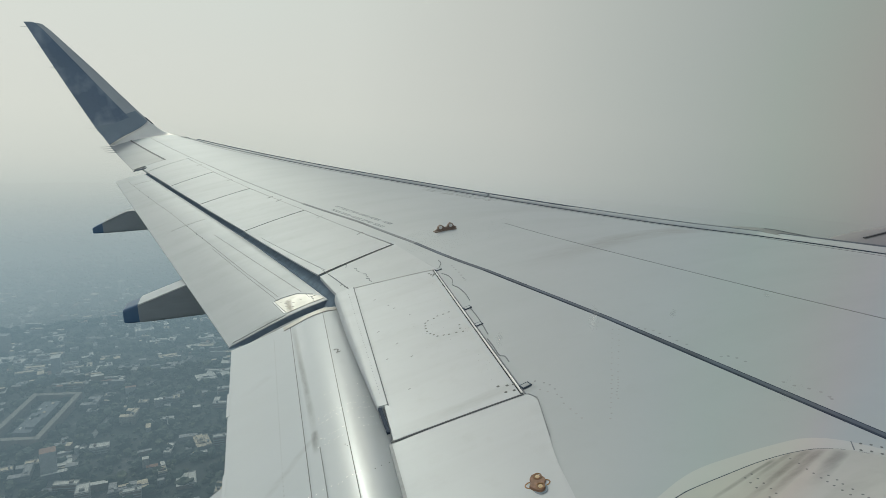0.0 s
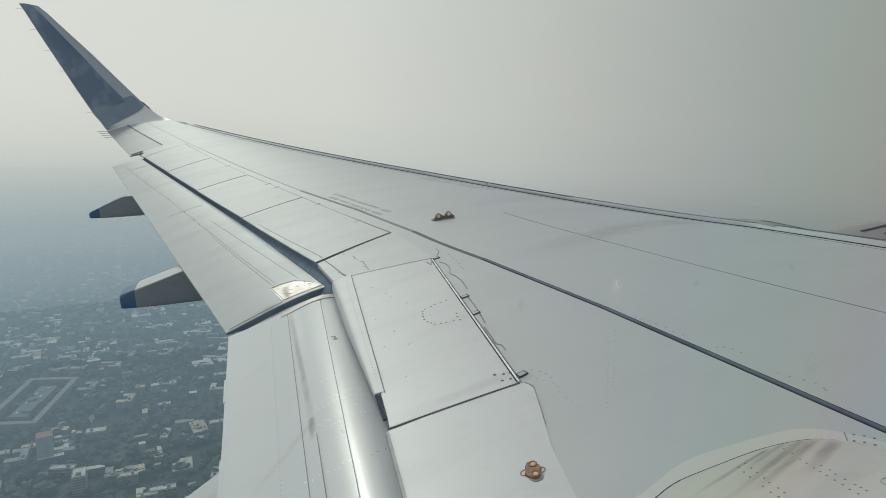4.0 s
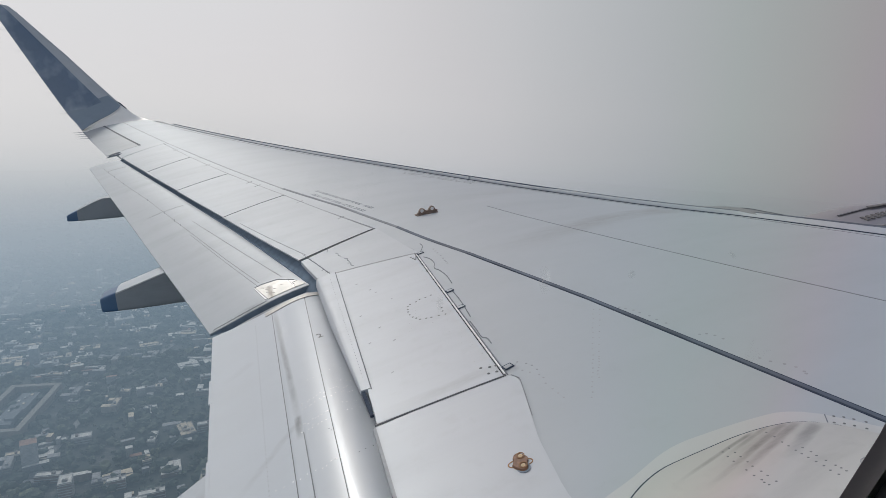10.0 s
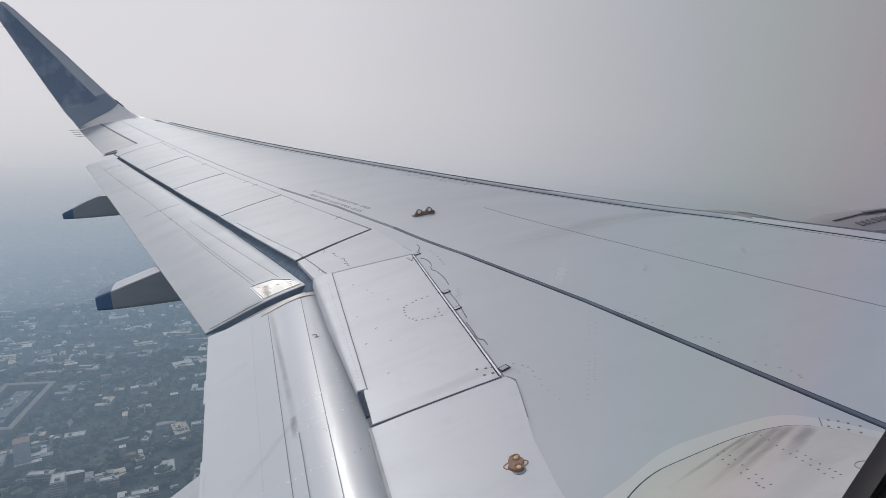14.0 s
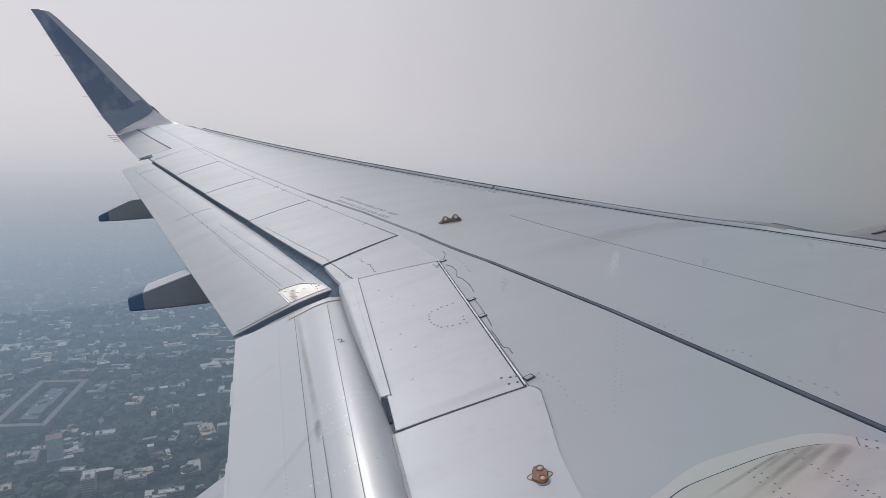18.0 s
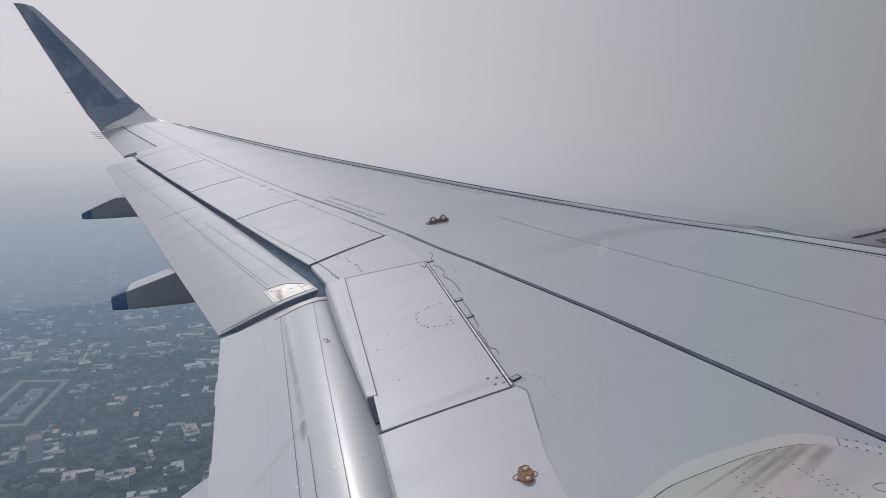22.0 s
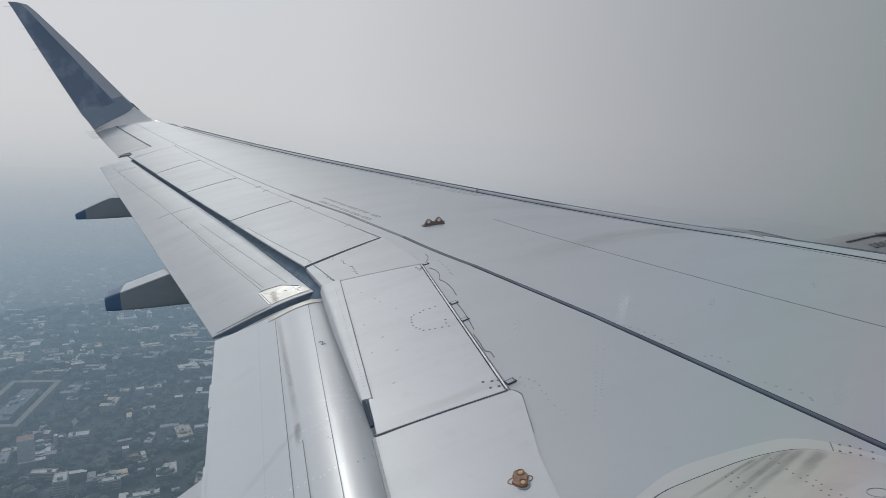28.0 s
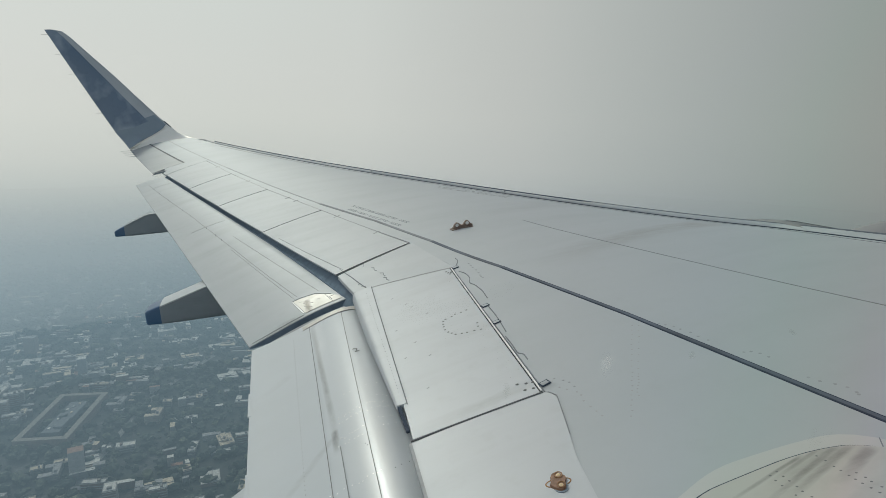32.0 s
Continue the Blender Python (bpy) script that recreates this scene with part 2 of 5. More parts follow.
BROWN = plain("brown_marking", (0.215, 0.158, 0.125), 0.6, 0.0, 40, 0.25)
GRIME = plain("grime", (0.15, 0.15, 0.145), 0.8)
# near-white base also carries the glint on the winglet bend
POLISH = paint("bend_glint_white", (0.96, 0.94, 0.90), 0.30, 0.015, coat=0.9)
WICK = plain("pale_wick", (0.35, 0.34, 0.33), 0.6)
COWL = paint("cowl_paint", (0.25, 0.25, 0.265), 0.45, 0.1)
PYLONP = paint("pylon_paint", (0.235, 0.240, 0.250), 0.65, 0.12)
TRIMW = plain("cabin_plastic", (0.55, 0.54, 0.50), 0.6)
RUBBER = plain("grey_rubber", (0.17, 0.16, 0.165), 0.85)


# ---------------------------------------------------------------- mesh helpers
def make_mesh(name, verts, faces, mat, sharp=35, smooth=True):
    me = bpy.data.meshes.new(name)
    me.from_pydata([tuple(v) for v in verts], [], faces)
    bm = bmesh.new()
    bm.from_mesh(me)
    bmesh.ops.recalc_face_normals(bm, faces=bm.faces[:])
    bm.to_mesh(me)
    bm.free()
    if smooth:
        me.polygons.foreach_set("use_smooth", [True] * len(me.polygons))
        me.set_sharp_from_angle(angle=radians(sharp))
    me.materials.append(mat)
    me.update()
    return me


def part(name, me, parent, label=""):
    ob = new(name, me)
    ob.parent = parent
    if label:
        tagged(ob, label)
    return ob


def thing(name, label, category, m=None, group="", kind=""):
    ob = new(name)
    ob.matrix_basis = AC if m is None else m
    return tagged(ob, label, category, group, kind)


def solid(grid, th):
    """A closed slab: a grid of top points (rows of rows) and the same grid lowered by th (a number or a function of the row and column)."""
    n, m = len(grid), len(grid[0])
    low = [[Vector(p) - Vector((0, 0, th(i, j) if callable(th) else th)) for j, p in enumerate(r)] for i, r in enumerate(grid)]
    v = [Vector(p) for r in grid for p in r] + [p for r in low for p in r]
    o = n * m
    f = []
    for i in range(n - 1):
        for j in range(m - 1):
            a, b, c, d = i * m + j, i * m + j + 1, (i + 1) * m + j + 1, (i + 1) * m + j
            f += [(a, b, c, d), (o + d, o + c, o + b, o + a)]
    for i in range(n - 1):
        for j in (0, m - 1):
            a, d = i * m + j, (i + 1) * m + j
            f.append((a, d, o + d, o + a))
    for j in range(m - 1):
        for i in (0, n - 1):
            a, b = i * m + j, i * m + j + 1
            f.append((a, b, o + b, o + a))
    return v, f


def loft(rings, cap=True):
    n = len(rings[0])
    v = [Vector(p) for r in rings for p in r]
    f = []
    for i in range(len(rings) - 1):
        for j in range(n):
            k = (j + 1) % n
            f.append((i * n + j, i * n + k, (i + 1) * n + k, (i + 1) * n + j))
    if cap:
        f += [tuple(range(n)), tuple((len(rings) - 1) * n + j for j in range(n))]
    return v, f


def box(cx, cy, cz, sx, sy, sz):
    v = [(cx + a * sx / 2, cy + b * sy / 2, cz + c * sz / 2) for a in (-1, 1) for b in (-1, 1) for c in (-1, 1)]
    return v, [(0, 1, 3, 2), (4, 6, 7, 5), (0, 4, 5, 1), (2, 3, 7, 6), (0, 2, 6, 4), (1, 5, 7, 3)]


def join(*pieces):
    v, f = [], []
    for pv, pf in pieces:
        o = len(v)
        v += list(pv)
        f += [tuple(o + i for i in q) for q in pf]
    return v, f


# ---------------------------------------------------------------- wing surface
def soft_step(d):
    return 0.5 * (d + math.sqrt(d * d + 0.16))


def x_te(y):
    return -0.269 * soft_step(y - 6.4)


def x_le(y):
    return 4.15 - 0.52 * (y - 6.4)


def z_top(x, y):
    c = x_le(y) - x_te(y)
    s = min(max((x - x_te(y)) / c, -0.2), 1.0)
    q = soft_step(y - 6.4)
    h = 0.172 * max(s, 0) ** 0.95 * (1 - s) ** 0.72
    return 0.040 * (y - 6.4) + 0.020 * q + 0.0047 * q * q + c * ((0.056 + 0.0028 * soft_step(y - 5)) * s + h)


def lerp(pts, y):
    """x of a spanwise line at y, from its (x, y) corners in order of y."""
    if y <= pts[0][1]:
        (x0, y0), (x1, y1) = pts[0], pts[1]
        return x0 + (x1 - x0) * (y - y0) / (y1 - y0)
    for (x0, y0), (x1, y1) in zip(pts, pts[1:]):
        if y <= y1:
            break
    return x0 + (x1 - x0) * (y - y0) / (y1 - y0)


def slat_x(y):
    if y < 5.71:
        return 4.14 + 0.135 * (5.71 - y)
    s = 0.922 if y < 9.5 else 0.922 - 0.0195 * (y - 9.5)
    return x_te(y) + s * (x_le(y) - x_te(y))


DARK = [(2.15, 1.9), (2.04, 3.03), (1.96, 3.63), (1.83, 4.59), (1.75, 5.05), (1.60, 5.87), (1.35, 6.93), (1.03, 7.99), (0.58, 9.20), (-0.02, 10.95), (-0.60, 12.66), (-1.95, 16.5)]
THIN = [(3.25, 2.3), (2.97, 3.65), (2.84, 4.27), (2.64, 5.34), (2.46, 6.29), (2.30, 7.0)]
HINGE = [(1.17, 7.03), (0.56, 8.89), (-0.01, 10.56), (-0.53, 12.13), (-1.00, 13.65)]
AFT = [(0.43, 6.79), (-0.14, 8.67), (-0.68, 10.36), (-1.17, 11.85), (-1.68, 13.32)]


def on(x, y, dz=0.0):
    return Vector((x, y, z_top(x, y) + dz))


def sheet(fore, aft, y0, y1, ny, nx, dz=0.0):
    """Top points between two spanwise lines, given as functions of y."""
    g = []
    for i in range(ny + 1):
        y = y0 + (y1 - y0) * i / ny
        a, b = aft(y), fore(y)
        g.append([on(a + (b - a) * j / nx, y, dz) for j in range(nx + 1)])
    return g


def quad(c00, c10, c11, c01, n, m, dz=0.0, ease=0.0):
    """Top points of a four-cornered panel in plan: (x, y) corners in turn."""
    g = []
    for i in range(n + 1):
        u = i / n
        r = []
        for j in range(m + 1):
            v = j / m
            x = (c00[0] * (1 - u) + c10[0] * u) * (1 - v) + (c01[0] * (1 - u) + c11[0] * u) * v
            y = (c00[1] * (1 - u) + c10[1] * u) * (1 - v) + (c01[1] * (1 - u) + c11[1] * u) * v
            r.append(on(x, y, dz))
        g.append(r)
    return g


def ribbon(pts, width, dz=0.003, step=0.12, th=0.004, surf=None):
    """A narrow strip laid along (x, y) corners on the wing."""
    surf = surf or on
    line = []
    for (x0, y0), (x1, y1) in zip(pts, pts[1:]):
        n = max(1, int(math.hypot(x1 - x0, y1 - y0) / step))
        line += [(x0 + (x1 - x0) * k / n, y0 + (y1 - y0) * k / n) for k in range(n)]
    line.append(pts[-1])
    g = []
    for k, (x, y) in enumerate(line):
        (xa, ya), (xb, yb) = line[max(0, k - 1)], line[min(len(line) - 1, k + 1)]
        d = Vector((xb - xa, yb - ya)).normalized()
        nx, ny = -d.y * width / 2, d.x * width / 2
        g.append([surf(x - nx, y - ny, dz), surf(x + nx, y + ny, dz)])
    return solid(g, th)


def stud(x, y, r, h=0.004, surf=None, n=8):
    """A low domed rivet head."""
    surf = surf or on
    v, f = [], []
    for k in range(n):
        a = 2 * math.pi * k / n
        v.append(surf(x + r * math.cos(a), y + r * math.sin(a), 0.0008))
    for k in range(n):
        a = 2 * math.pi * k / n
        v.append(surf(x + 0.6 * r * math.cos(a), y + 0.6 * r * math.sin(a), h * 0.85))
    v.append(surf(x, y, h))
    for k in range(n):
        f += [(k, (k + 1) % n, n + (k + 1) % n, n + k), (n + k, n + (k + 1) % n, 2 * n)]
    return v, f


# ---------------------------------------------------------------- the wing
wing = thing("aircraft_wing", "pale grey airliner wing in flight with extended flaps and blue winglet", "aircraft wing")
upper = part("upper_skin", make_mesh("upper_skin", *solid(sheet(slat_x, lambda y: lerp(DARK, y), 1.9, 16.5, 90, 26), 0.03), SKIN), wing, "light grey painted upper wing skin")
# skin behind the rear spar: the inner bay, the wedge between the spoilers, and the outer end
part("rear_skin", make_mesh("rear_skin", *solid(sheet(lambda y: lerp(DARK, y), lambda y: lerp([(0.80, 1.98), (0.84, 3.36), (0.90, 3.65), (1.0, 3.97), (1.03, 4.10), (1.077, 4.16), (1.285, 6.17), (1.295, 6.26)], y), 1.9, 6.26, 40, 8), 0.03), SKIN), wing)
part("rear_skin", make_mesh("rear_skin", *solid(sheet(lambda y: lerp(DARK, y), lambda y: lerp(HINGE, y) + 0.003, 7.03, 13.65, 50, 5), 0.03), SKIN), wing)
part("rear_skin", make_mesh("rear_skin", *solid(quad((1.295, 6.26), (1.175, 7.03), (lerp(DARK, 7.03), 7.03), (lerp(DARK, 6.26), 6.26), 6, 4), 0.03), SKIN), wing)
part("wedge_panel", make_mesh("wedge_panel", *solid(quad((0.50, 6.29), (0.44, 6.76), (1.182, 7.03), (1.305, 6.156), 8, 10, 0.0015), 0.03), WEDGE), wing, "fixed pale panel between the spoilers")
part("rear_skin", make_mesh("rear_skin", *solid(sheet(lambda y: lerp(DARK, y), lambda y: lerp([(-1.70, 13.66), (-2.745, 16.5)], y) if y < 13.9 else lerp([(-1.44, 13.9), (-2.35, 16.5)], y), 13.66, 16.5, 24, 8), 0.03), SKIN), wing)
# dark floor of the spoiler bays, seen in the joints
part("spoiler_bay", make_mesh("spoiler_bay", *solid(sheet(lambda y: lerp(HINGE, y) + 0.01, lambda y: lerp(AFT, y) + 0.10, 6.80, 13.4, 40, 4, -0.022), 0.02), BAY), wing)
part("spoiler_bay", make_mesh("spoiler_bay", *solid(quad((0.56, 3.4), (0.66, 6.30), (1.30, 6.20), (1.12, 3.4), 20, 5, -0.022), 0.02), BAY), wing)
# added slate filler closing the slot under the outer spoilers, coloured as its shaded inside
part("slot_filler", make_mesh("slot_filler", *solid([[on(lerp(AFT, y) + d, y, z) for d, z in ((0.16, -0.030), (0.05, -0.045), (-0.03, -0.080), (-0.10, -0.15))] for y in np.linspace(6.31, 13.45, 42)], 0.01), SLATE), wing, "added slate-coloured filler for the dark inside of the flap slot")
# joints and sealant
part("sealant_line", make_mesh("sealant_line", *ribbon([p for p in DARK if p[1] < 6.0], 0.034, 0.003), SEAL), wing, "dark grey sealant along the rear spar")
part("sealant_line", make_mesh("sealant_line", *ribbon([(1.60, 5.87), (1.35, 6.93)], 0.032, 0.003), SEALG), wing, "slate-grey sealant along the rear spar")
part("sealant_bead", make_mesh("sealant_bead", *ribbon([p for p in DARK if p[1] < 6.0], 0.018, 0.0046), SEALG), wing, "slate-grey bead in the sealant")
part("sealant_line", make_mesh("sealant_line", *ribbon([p for p in DARK if 6.9 < p[1] < 9.3], 0.030, 0.003), GREYSEAL), wing, "faded grey sealant along the rear spar")
part("sealant_line", make_mesh("sealant_line", *ribbon([p for p in DARK if 9.1 < p[1] < 12.7], 0.018, 0.003), SOFTR), wing, "faded grey sealant along the rear spar")
part("sealant_line", make_mesh("sealant_line", *ribbon([p for p in DARK if p[1] > 12.6], 0.010, 0.003), SOFT), wing, "faint painted-over sealant along the rear spar")
part("panel_joint", make_mesh("panel_joint", *ribbon(THIN, 0.008, 0.0016), FAINT), wing)
part("panel_joint", make_mesh("panel_joint", *ribbon([(slat_x(y) - 0.10, y) for y in np.linspace(2.4, 15.0, 60)], 0.010, 0.0018), FAINT), wing)

# slats drooped forward of a dark slot, each with a crowned top and a nose painted dark as shade
SLATS = [(2.6, 5.25), (6.3, 8.55), (8.57, 10.85), (10.87, 13.15), (13.17, 15.6)]


def slat_top(y, t):
    """A point on a slat's crown: t runs from its rear edge (0) to its nose (1)."""
    xa, xb = slat_x(y) + 0.030, x_le(y) + 0.03
    h = (0.007 + 0.0019 * (y - 2)) * lerp([(1.0, 12.5), (0.5, 15.6)], y)
    rise = (1 - (1 - t / 0.16) ** 2) * h if t <= 0.16 else h - 0.30 * (t - 0.16) ** 1.5
    return Vector((xa + (xb - xa) * t, y, z_top(slat_x(y) + 0.004, y) + 0.004 + rise))


for y0, y1 in SLATS + [(5.25, 6.3)]:
    rings, edge = [], []
    for i in range(17):
        y = y0 + (y1 - y0) * i / 16
        c = x_le(y) - x_te(y)
        top = [slat_top(y, t) for t in (0, 0.04, 0.08, 0.12, 0.16, 0.22, 0.35, 0.55, 0.75, 0.95)]
        xa, xb = top[0].x, x_le(y) + 0.03
        nose = [Vector((xb + 0.012 * c, y, top[-1].z - 0.020 * c)), Vector((xb, y, top[-1].z - 0.040 * c)), Vector((xa + 0.3 * (xb - xa), y, top[0].z - 0.06 * c - 0.03)), Vector((xa, y, top[0].z - 0.085))]
        rings.append(top + nose)
        # strip along the crest that carries the nose's shade as dark colour
        edge.append([slat_top(y, t) + Vector((0, 0, 0.002)) for t in (0.090 if y > 7.5 else 0.12, 0.13, 0.16, 0.22)])
    slat = part("slat", make_mesh("slat", *loft(rings), SKIN, 40), wing, "extended leading edge slat")
    part("nose_shade", make_mesh("nose_shade", *solid(edge, 0.004), SEAL if y0 > 6 else SEALG), slat, "dark strip painted as the shaded edge of the slat nose")
for y0, y1, w in ((2.6, 6.3, 0.015), (6.3, 8.56, 0.014), (8.56, 10.86, 0.010), (10.86, 13.16, 0.008), (13.16, 15.6, 0.004)):
    part("slat_gap", make_mesh("slat_gap", *solid(sheet(lambda y: slat_x(y) + w, lambda y: slat_x(y) + 0.002, y0, y1, 30, 1, 0.006), 0.05), SEAL if y0 < 13 else SOFTR), wing, "dark slot behind the slats")

# lower skin
low = []
for i in range(41):
    y = 1.9 + 14.6 * i / 40
    c = x_le(y) - x_te(y)
    low.append([Vector((x_te(y) + c * (0.22 + 0.76 * s), y, z_top(x_te(y) + 0.02, y) + c * (0.06 * s - 0.085 * math.sin(math.pi * (0.15 + 0.85 * s)) ** 0.8))) for s in np.linspace(0, 1, 12)])
part("lower_skin", make_mesh("lower_skin", *solid(low, 0.02), SKIN), wing)

# spoilers
SP = [((0.43, 6.79), (1.15, 7.03)), ((-0.14, 8.67), (0.56, 8.89)), ((-0.68, 10.36), (-0.01, 10.56)), ((-1.17, 11.85), (-0.53, 12.13)), ((-1.66, 13.30), (-1.00, 13.62))]
for k in range(4):
    (a0, h0), (a1, h1) = SP[k], SP[k + 1]
    e = 0.010
    sp = part("spoiler", make_mesh("spoiler", *solid(quad((a0[0], a0[1] + e), (a1[0], a1[1] - e), (h1[0] - 0.003, h1[1] - e), (h0[0] - 0.003, h0[1] + e), 16, 10, 0.004), lambda i, j: 0.012 + 0.05 * j / 10), FLAPO), wing, "white painted spoiler lying flat")
    for f in ((0.30, 0.78), (0.42, 0.57), (0.5,), (0.5,))[k]:
        hx, hy = h0[0] + (h1[0] - h0[0]) * f, h0[1] + (h1[1] - h0[1]) * f
        part("hinge_cover", make_mesh("hinge_cover", *ribbon([(hx - 0.045, hy - 0.025), (hx - 0.01, hy), (hx + 0.025, hy + 0.01)], 0.010, 0.007), MARK if k == 1 else SOFTR), sp)
part("panel_joint", make_mesh("panel_joint", *ribbon([h for _, h in SP[3:]], 0.005, 0.0055), SOFT), wing)
for (a0, h0) in SP[:4]:
    part("panel_joint", make_mesh("panel_joint", *ribbon([a0, h0], 0.011, 0.0065), LINE), wing)
part("panel_joint", make_mesh("panel_joint", *ribbon([h for _, h in SP[:4]], 0.007, 0.0055), SOFTR), wing)
part("panel_joint", make_mesh("panel_joint", *ribbon([(0.630, 6.272), (1.275, 6.163)], 0.014, 0.0062), SOFT), wing)
sp1 = part("spoiler", make_mesh("spoiler", *solid(quad((0.425, 4.185), (0.635, 6.266), (1.262, 6.157), (1.050, 4.150), 20, 12, 0.004), lambda i, j: 0.012 + 0.05 * j / 12), SPOILER), wing, "large white inboard spoiler lying flat")
part("hinge_rod", make_mesh("hinge_rod", *ribbon([(1.062, 4.160), (1.272, 6.14)], 0.0075, 0.0075, 0.2, 0.006), HINGEW), sp1, "bright white hinge edge")
part("hinge_gap", make_mesh("hinge_gap", *ribbon([(1.0725, 4.145), (1.284, 6.15)], 0.0055, 0.004, 0.2, 0.004), GREYSEAL), sp1)
for x, y in ((1.292, 6.14), (1.205, 5.28), (1.168, 5.00), (1.090, 4.205)):
    br = part("hinge_bracket", make_mesh("hinge_bracket", *ribbon([(x - 0.016, y - 0.003), (x + 0.040, y + 0.007)], 0.038, 0.0055, 0.2, 0.005), SEAL), sp1, "dark-edged hinge bracket")
    part("bracket_plate", make_mesh("bracket_plate", *ribbon([(x - 0.006, y - 0.001), (x + 0.033, y + 0.006)], 0.025, 0.0068, 0.2, 0.003), SKIN), br)
g = quad((0.425, 4.50), (0.50, 6.27), (0.640, 6.30), (0.470, 4.49), 16, 4, 0.007)
g = [[r[0] - Vector((0.017, 0, 0.050)) * f, r[0] - Vector((0.012, 0, 0.020)) * f, r[0] - Vector((0.005, 0, 0.005)) * f] + r for r, f in ((r, 0.15 + 0.85 * min(1.0, k / 9)) for k, r in enumerate(g))]
strip = part("shroud_strip", make_mesh("shroud_strip", *solid(g, 0.02), SPOILER, 60), wing, "pale riveted strip with a rolled edge over the flap slot")
part("panel_joint", make_mesh("panel_joint", *ribbon([(0.473, 4.48), (0.642, 6.28)], 0.005, 0.0085), GREYSEAL), strip)
for k in range(44):
    y = 4.62 + 1.55 * k / 43
    part("rivet", make_mesh("rivet", *stud(lerp([(0.452, 4.5), (0.59, 6.28)], y), y, 0.0045, 0.0085), GREYSEAL), strip)
low_panel = part("root_panel", make_mesh("root_panel", *solid(sheet(lambda y: lerp([(0.86, 1.98), (0.90, 3.36), (0.96, 3.65), (1.065, 3.97), (1.10, 4.08), (1.08, 4.13), (1.04, 4.165)], y), lambda y: lerp([(0.20, 1.98), (0.412, 4.165)], y), 1.98, 4.160, 40, 10, 0.005), 0.04), SPOILER), wing, "white panel inboard of the spoiler")
part("panel_joint", make_mesh("panel_joint", *ribbon([(0.41, 4.172), (1.06, 4.140)], 0.008, 0.0085), LINE), wing)
part("panel_rim", make_mesh("panel_rim", *ribbon([(1.083, 4.132), (1.103, 4.08), (1.068, 3.97), (1.013, 3.80)], 0.003, 0.006, 0.05, 0.004), SOFTR), low_panel)
part("panel_joint", make_mesh("panel_joint", *ribbon([(0.02, 8.28), (0.245, 7.60), (0.50, 6.86)], 0.006, 0.0065), SOFTR), wing)

part("slot_edge", make_mesh("slot_edge", *ribbon([(0.431, 4.485), (0.420, 4.26)], 0.016, 0.0062, 0.1, 0.012), SEAL), wing, "dark open edge of the flap slot")
part("edge_strip", make_mesh("edge_strip", *ribbon([(0.404, 4.16), (0.215, 2.02)], 0.014, 0.0085, 0.1, 0.02), SOFTR), low_panel, "grey rubbing strip along the panel edge")

# ---------------------------------------------------------------- flaps
def flap_section(te, le, crown, nose, ex):
    """A ring round a flap's section: trailing edge point, the point where it slips under the wing, the bulge of its top and the drop of its nose."""
    te, le = Vector(te), Vector(le)
    top = []
    for t in (0, 0.12, 0.25, 0.4, 0.55, 0.68, 0.78, 0.86, 0.93, 1.0, 1.08, 1.15, 1.2):
        p = te.lerp(le, t)
        p.z += crown * math.sin(math.pi * min(1, t ** ex)) if t <= 1 else -nose * ((t - 1) / 0.2) ** 2
        top.append(p)
    bot = [te.lerp(le, t) - Vector((0, 0, 0.012 + d)) for t, d in ((1.2, nose + 0.06), (1.0, 0.16), (0.7, 0.12), (0.35, 0.05), (0.0, 0.0))]
    return top + bot


def flap_mesh(name, a, b, crown, nose, n=24, mat=None):
    rings = []
    for i in range(n + 1):
        u = i / n
        rings.append(flap_section(Vector(a[0]).lerp(Vector(b[0]), u), Vector(a[1]).lerp(Vector(b[1]), u), crown[0] * (1 - u) + crown[1] * u, nose, crown[2]))
    return make_mesh(name, *loft(rings), mat or FLAP, 50)


def flap_point(a, b, crown, u, t, dz=0.0):
    p = Vector(a[0]).lerp(Vector(b[0]), u).lerp(Vector(a[1]).lerp(Vector(b[1]), u), t)
    p.z += (crown[0] * (1 - u) + crown[1] * u) * math.sin(math.pi * min(1, t ** crown[2])) + dz
    return p


OUT_A, OUT_B, OUT_C = ((-0.336, 6.45, -0.245), (0.455, 6.50, 0.022)), ((-2.197, 13.40, 0.549), (-1.745, 13.40, 0.652)), (0.022, 0.008, 1.3)
IN_A, IN_B, IN_C = ((-0.40, 1.98, -0.40), (0.28, 1.98, -0.16)), ((-0.317, 6.33, -0.233), (0.545, 6.33, 0.000)), (0.075, 0.050, 2.4)


def flap_line(name, flap, spec, uv, width, mat, dz=0.002, th=0.004, label=""):
    a, b, c = spec
    g = []
    pts = []
    for (u0, t0), (u1, t1) in zip(uv, uv[1:]):
        pts += [(u0 + (u1 - u0) * k / 8, t0 + (t1 - t0) * k / 8) for k in range(8)]
    pts.append(uv[-1])
    p3 = [flap_point(a, b, c, u, t, dz) for u, t in pts]
    for k, p in enumerate(p3):
        d = (p3[min(k + 1, len(p3) - 1)] - p3[max(0, k - 1)])
        s = Vector((-d.y, d.x, 0)).normalized() * width / 2
        u, t = pts[k]
        up = flap_point(a, b, c, u, min(1, t + 0.02)) - flap_point(a, b, c, u, t - 0.02)
        slope = up.z / max(1e-4, up.x)
        g.append([p - s - Vector((0, 0, s.x * slope)), p + s + Vector((0, 0, s.x * slope))])
    return part(name, make_mesh(name, *solid(g, th), mat), flap, label)


